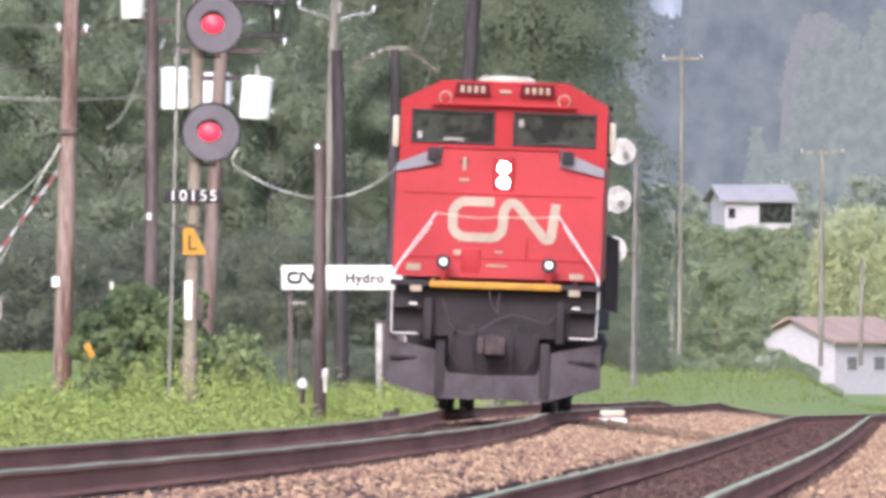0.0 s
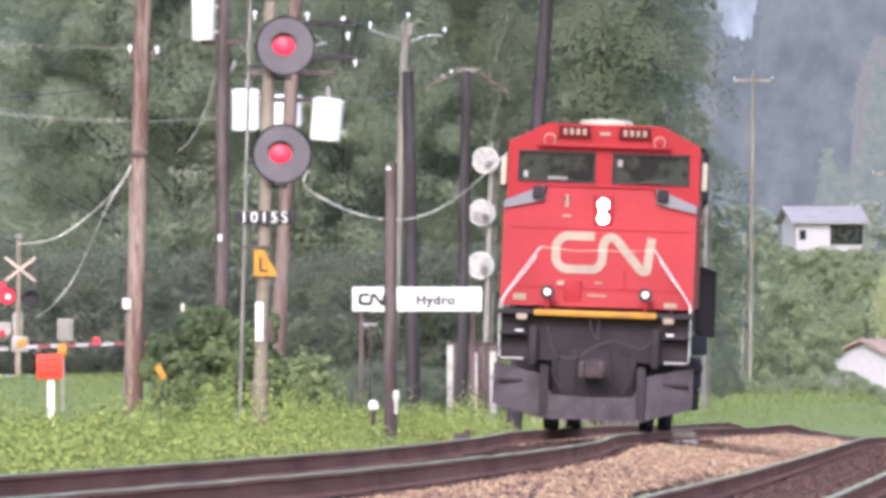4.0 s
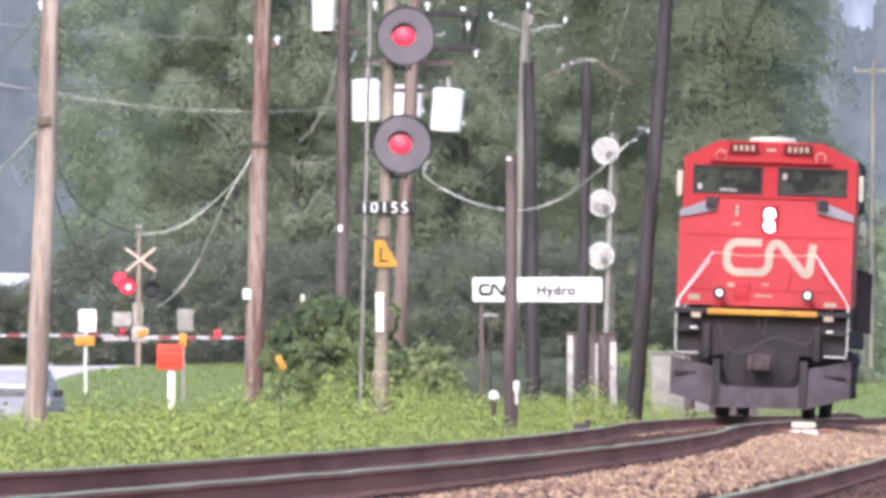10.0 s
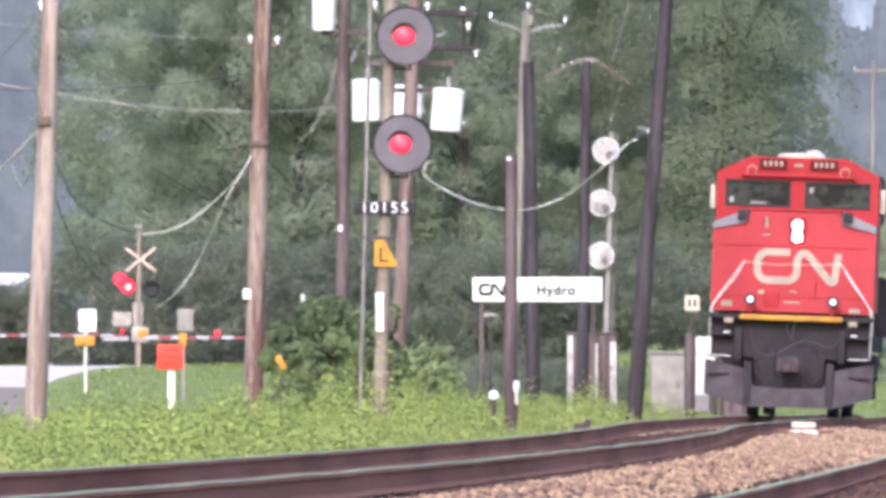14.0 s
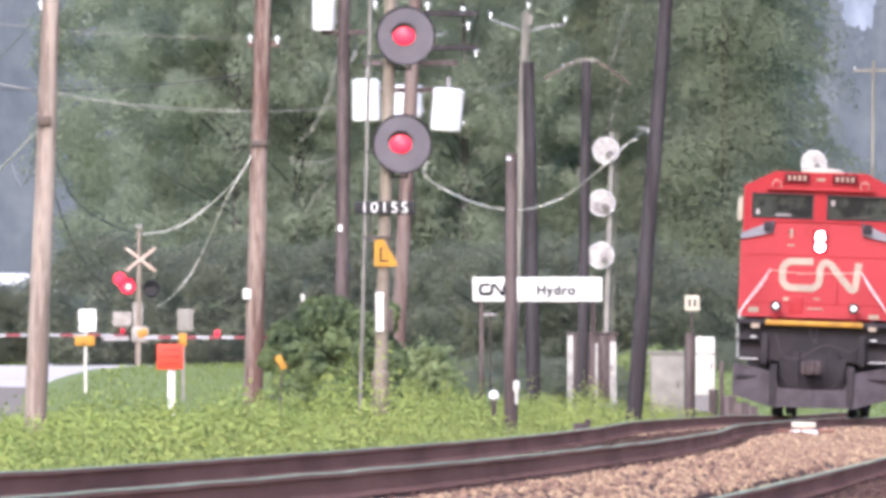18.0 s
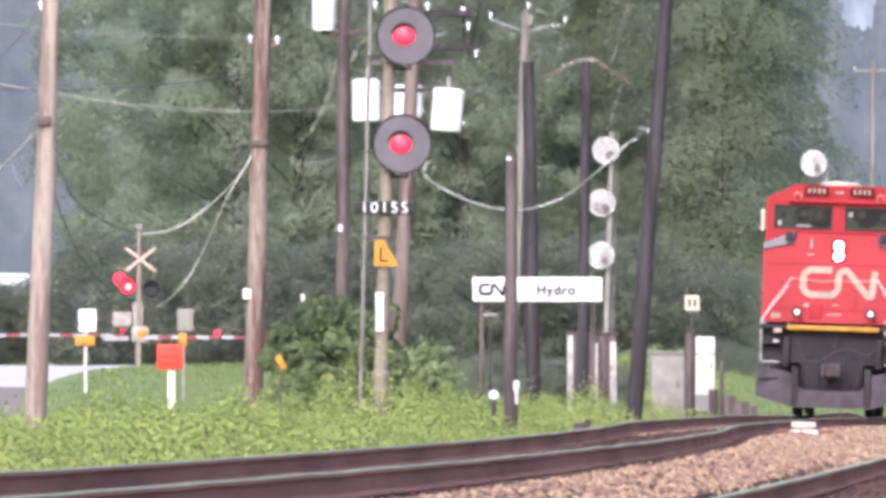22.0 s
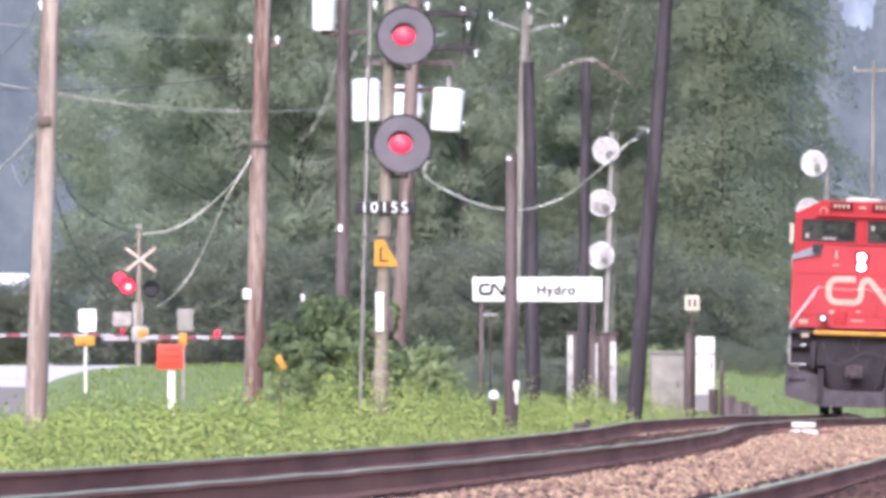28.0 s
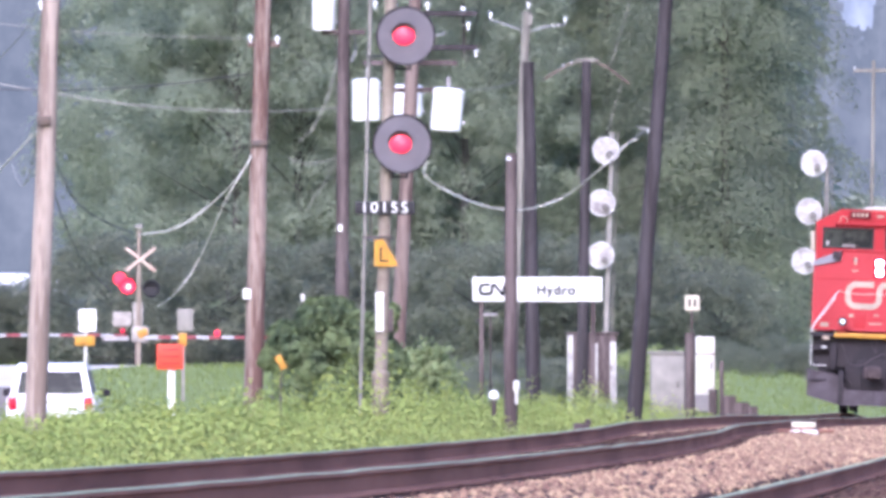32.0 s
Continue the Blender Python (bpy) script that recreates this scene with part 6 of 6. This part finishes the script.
    for sg in (-1, 1):
        for y in (-ln / 2 + 0.85, ln / 2 - 0.9):
            w_ob = new("wheel")
            w_ob.parent, w_ob.location = t, (sg * (hw - 0.1), y, 0.34)
            part("tyre", Shape().lathe([(0.2, -0.1), (0.32, -0.1), (0.34, -0.07), (0.34, 0.07), (0.32, 0.1), (0.2, 0.1)], (0, 0, 0), (sg, 0, 0), 24), RUBBER, w_ob)
            part("rim", Shape().lathe([(0.21, 0.06), (0.2, 0.09), (0.08, 0.07), (0.03, 0.1)], (0, 0, 0), (sg, 0, 0), 16), ALU, w_ob)
            wheels.append(w_ob)
    return t, wheels


SUV, SUV_WHEELS = car("white_suv", "white sport utility car driving towards the crossing", CARWHITE, 1.86, 4.5, 1.6, True, DITCH_LIT)
HATCH, HATCH_WHEELS = car("silver_car", "silver car waiting at the crossing with headlights on", CARSILVER, 1.75, 4.4, 1.45, False, AMBER_LIT)


# ---- greenery
def big_bush():
    rng = np.random.default_rng(12)
    b = (-1.438, 269.89, 0.165)
    t = thing("bush", b, "rounded dark green bush standing behind the signal mast", "bush")
    s = Shape()
    lumps = [(0.0, 0.35, 0.7, 0.5), (-0.5, 0.3, 0.5, 0.4), (0.35, 0.3, 0.55, 0.45)]
    for i in range(62):
        a, k = rng.uniform(0, math.tau), math.sqrt(rng.uniform(0.02, 1.0))
        x, z = -0.1 + 0.88 * k * math.cos(a), 0.66 + 0.8 * k * math.sin(a)
        if z < 0.1:
            continue
        lumps.append((x, 0.28 - 0.45 * math.sqrt(max(0.0, 1 - k * k)) + rng.uniform(-0.12, 0.12), z, rng.uniform(0.11, 0.24)))
    lumps += [(0.7, 0.2, 1.42, 0.13), (0.62, 0.2, 1.25, 0.17), (-0.98, 0.1, 0.75, 0.12), (-0.35, 0.1, 1.5, 0.11)]
    pts, face = [], []
    for x, y, z, r in lumps:
        k = int(80 + 5200 * r)
        q = rng.normal(size=(k, 3))
        q /= np.linalg.norm(q, axis=1)[:, None]
        pts.append(np.array((x, y, z)) + q * r * rng.uniform(0.3, 1.25, k)[:, None] ** 0.6)
        face.append(q + np.array((0, 0, 0.5)))
        s.rod((x * 0.15, 0.15, -0.3), (x, y, z), 0.025, 0.008, 5, caps=False)
    pts = np.concatenate(pts)
    pts[:, 2] = np.maximum(pts[:, 2], -0.05)
    part("stems", s, BARK, t)
    me = leaf_mesh("leaves", pts, 0.046 * rng.uniform(0.6, 1.5, len(pts)), BUSHM, rng, facing=np.concatenate(face), jitter=0.5)
    ob = new("leaves", me)
    ob.parent = t
    b2 = (-0.260, 345.46, 0.150)
    t2 = thing("bush", b2, "low pale green bush behind the weeds", "bush")
    q = rng.normal(size=(5000, 3))
    q /= np.linalg.norm(q, axis=1)[:, None]
    pts = q * np.array((0.52, 0.45, 0.85)) * rng.uniform(0.6, 1.1, 5000)[:, None] + np.array((0, 0, 0.25)) + 0.08 * rng.normal(size=(5000, 3))
    pts = pts[pts[:, 2] > -0.1]
    ob = new("leaves", leaf_mesh("leaves", pts, 0.06 * rng.uniform(0.6, 1.4, len(pts)), LOWBUSH, rng))
    ob.parent = t2
    part("stems", Shape().rod((0, 0, -0.3), (0.1, 0, 0.5), 0.03, 0.01, 6).rod((0, 0, -0.3), (-0.3, 0, 0.5), 0.03, 0.01, 6), BARK, t2)


# Paled leaf green, with some haze painted into the tone.
LOWBUSH = leafy("hazed_low_bush_leaves", (0.3, 0.35, 0.17), (0.2, 0.25, 0.13), 0.2, 0.5, 1.2)
big_bush()


def weeds():
    """Leafy weeds between the main track and the poles."""
    rng = np.random.default_rng(7)
    pts, sz, up = [], [], []
    n = 12500
    for i in range(n):
        y = 108 + 300 * rng.uniform()
        hi = plan(LEFT, y) - 1.9
        lo = max(-0.028 * y - 1.2, hi - 13)
        if lo > hi:
            continue
        x = rng.uniform(lo, hi)
        if y > 380 and abs(x - np.interp(y, [372, 400, 430], [-16, -11, -9.2])) < 3.6:
            continue
        edge = min(1.0, (hi - x) / 1.3)
        patch = 0.5 + 0.5 * noise.noise((x * 0.5, y * 0.1, 2.0))
        h = (0.16 + 0.62 * edge) * (0.55 + 0.9 * patch) * (rng.uniform(0.7, 1.1) if rng.uniform() < 0.93 else rng.uniform(1.1, 1.4))
        h *= 1 - 0.3 * ease(2.6, 5.2, -x)
        mound = noise.noise((x * 1.5, y * 0.05, 9.0))
        h *= 1.0 + 0.55 * max(-0.35, mound) + 0.25 * ease(220, 250, y) * ease(-2.8, -1.6, x) * (1 - ease(-0.4, 0.8, x))
        z = max(ground_z(x, y), -0.6 + 0.3 * (1 - edge))
        k = int(18 + 26 * edge)
        t = rng.uniform(0.1, 1.0, k)
        a = rng.uniform(0, math.tau, k)
        rr = (0.05 + 0.16 * (1 - t * 0.6)) * rng.uniform(0.4, 1.2, k)
        pts.append(np.stack([x + np.cos(a) * rr, y + np.sin(a) * rr, z + h * t], axis=1))
        up.append(np.stack([np.cos(a), np.sin(a), 0.5 + 1.2 * t], axis=1))
        sz.append(0.028 * rng.uniform(0.6, 1.5, k) * (0.8 + 0.4 * patch))
    me = leaf_mesh("weeds", np.concatenate(pts), np.concatenate(sz), WEED, rng, corners=3, facing=np.concatenate(up), jitter=0.75)
    ob = new("weeds", me)
    tagged(ob, "bright yellow-green leafy weeds along the track", "weeds", kind="stuff")
    # upright grass on the bank
    p = []
    for i in range(56000):
        y = rng.uniform(500, 668)
        x = rng.uniform(-16, 21)
        if abs(x - plan(LEFT, y)) < 4.5 or x > plan(LEFT, y) or abs(x - np.interp(y, [480, 540, 598, 645, 690], [-10.8, -13.9, -15.7, -13.5, -6])) < 3.5:
            continue
        p.append((x, y, ground_z(x, y) + 0.05))
    p = np.array(p)
    ob = new("grass", leaf_mesh("grass", p, 0.1 * rng.uniform(0.4, 1.3, len(p)), GRASSM, rng, 0.0, True))
    tagged(ob, "soft green grass on the bank below the crossing", "grass", kind="stuff")


weeds()


def stones():
    """Loose ballast stones lying on the bed."""
    rng = np.random.default_rng(3)
    places, inside = [], []
    n = 72000
    y = 66 + 370 * rng.uniform(size=n) ** 1.35
    for i in range(n):
        a, b = plan(LEFT, y[i]), plan(RIGHT, y[i])
        x = rng.uniform(a - 2.6, b + 2.6)
        d = min(abs(x - a + 0.75), abs(x - a - 0.75), abs(x - b + 0.75), abs(x - b - 0.75))
        if d < 0.1:
            continue
        (inside if min(abs(x - a), abs(x - b)) < 1.0 else places).append((x, y[i], bed_z(x, y[i])))
    stone_field("ballast_stones", places, STONE, "pinkish tan crushed ballast stones between the tracks", rng)
    stone_field("dirty_stones", inside, DIRTSTONE, "dirty brown stones between the rails", rng)


def stone_field(name, places, material, label, rng):
    base = np.array([(1, 0, 0), (-1, 0, 0), (0, 1, 0), (0, -1, 0), (0, 0, 1), (0, 0, -1)], float)
    tri = np.array([(0, 2, 4), (2, 1, 4), (1, 3, 4), (3, 0, 4), (2, 0, 5), (1, 2, 5), (3, 1, 5), (0, 3, 5)])
    p = np.array(places)
    n = len(p)
    sz = rng.uniform(0.014, 0.038, n) * (1 + 0.002 * (p[:, 1] - 66))
    v = base[None] * rng.uniform(0.6, 1.3, (n, 6, 1)) + rng.normal(size=(n, 6, 3)) * 0.22
    ang = rng.uniform(0, math.tau, n)
    c, s = np.cos(ang)[:, None], np.sin(ang)[:, None]
    v = np.stack([v[..., 0] * c - v[..., 1] * s, v[..., 0] * s + v[..., 1] * c, v[..., 2] * 0.75], axis=-1) * sz[:, None, None] + p[:, None]
    f = (tri[None] + 6 * np.arange(n)[:, None, None]).reshape(-1)
    me = bpy.data.meshes.new(name)
    me.vertices.add(6 * n)
    me.vertices.foreach_set("co", v.reshape(-1))
    me.loops.add(24 * n)
    me.loops.foreach_set("vertex_index", f)
    me.polygons.add(8 * n)
    me.polygons.foreach_set("loop_start", np.arange(8 * n) * 3)
    me.update(calc_edges=True)
    me.materials.append(material)
    tagged(new(name, me), label, "gravel", kind="stuff")


stones()


# ---- what moves
def motions():
    # the locomotive backs away along the main track at an even pace
    pace = 5.525
    rows = []
    for i in range(33):
        y = 283.1 + pace * i
        x = plan(LEFT, y)
        yaw = -math.degrees(math.atan((plan(LEFT, y + 14) - plan(LEFT, y)) / 14))
        rows.append((i, pose(x, y, left_z(y) + bank(y) / 2 - 0.002, 0, math.degrees(math.asin(bank(y) / 1.507)), yaw)))
    walk(LOCO, rows)
    for ob, y in AXLES:
        walk(ob, [(i * 0.125, pose(0, y, 0.508, -math.degrees(pace * 1.001 * i * 0.125 / 0.508), 0, 0)) for i in range(257)])
    # the crossing gates come down
    drop = [(0.0, 54), (0.5, 48), (1.0, 39), (1.5, 30), (2.0, 24), (2.5, 17.5), (3.0, 11), (3.5, 6), (4.0, 2), (4.5, 0), (32.0, 0)]
    walk(ARM_A, [(t, pose(0, 0, 0, 0, -a, 0)) for t, a in drop])
    walk(ARM_B, [(t, pose(0, 0, 0, 0, -a, 0)) for t, a in drop])
    # the white car drives up from the left
    rows = []
    for t, x, y, yaw in ((0, -60.0, 240, -25), (26, -13.6, 372, -15), (28, -11.4, 385, -12), (29, -10.5, 392.5, -9), (29.5, -10.1, 396, -8), (30, -9.7, 400, -5), (30.5, -9.33, 403.5, -4), (31, -8.88, 407, -3.2), (31.5, -8.52, 411, -2.4), (32, -8.24, 415, -1.6)):
        rows.append((t, pose(x, y, ground_z(x, y) + 0.05, 0, 0, yaw)))
    walk(SUV, rows)
    # the silver car waits, then pulls away to the left
    rows = []
    for t, x, y, yaw in ((0, -9.2, 420, 176), (10.6, -9.2, 420, 176), (11.2, -9.35, 418.5, 174), (12, -9.85, 415, 174), (12.6, -10.6, 411, 166), (14, -13.2, 401, 158), (17, -21, 380, 155), (20, -30, 355, 155), (32, -60, 270, 155)):
        rows.append((t, pose(x, y, ground_z(x, y) + 0.05, 0, 0, yaw)))
    walk(HATCH, rows)


motions()
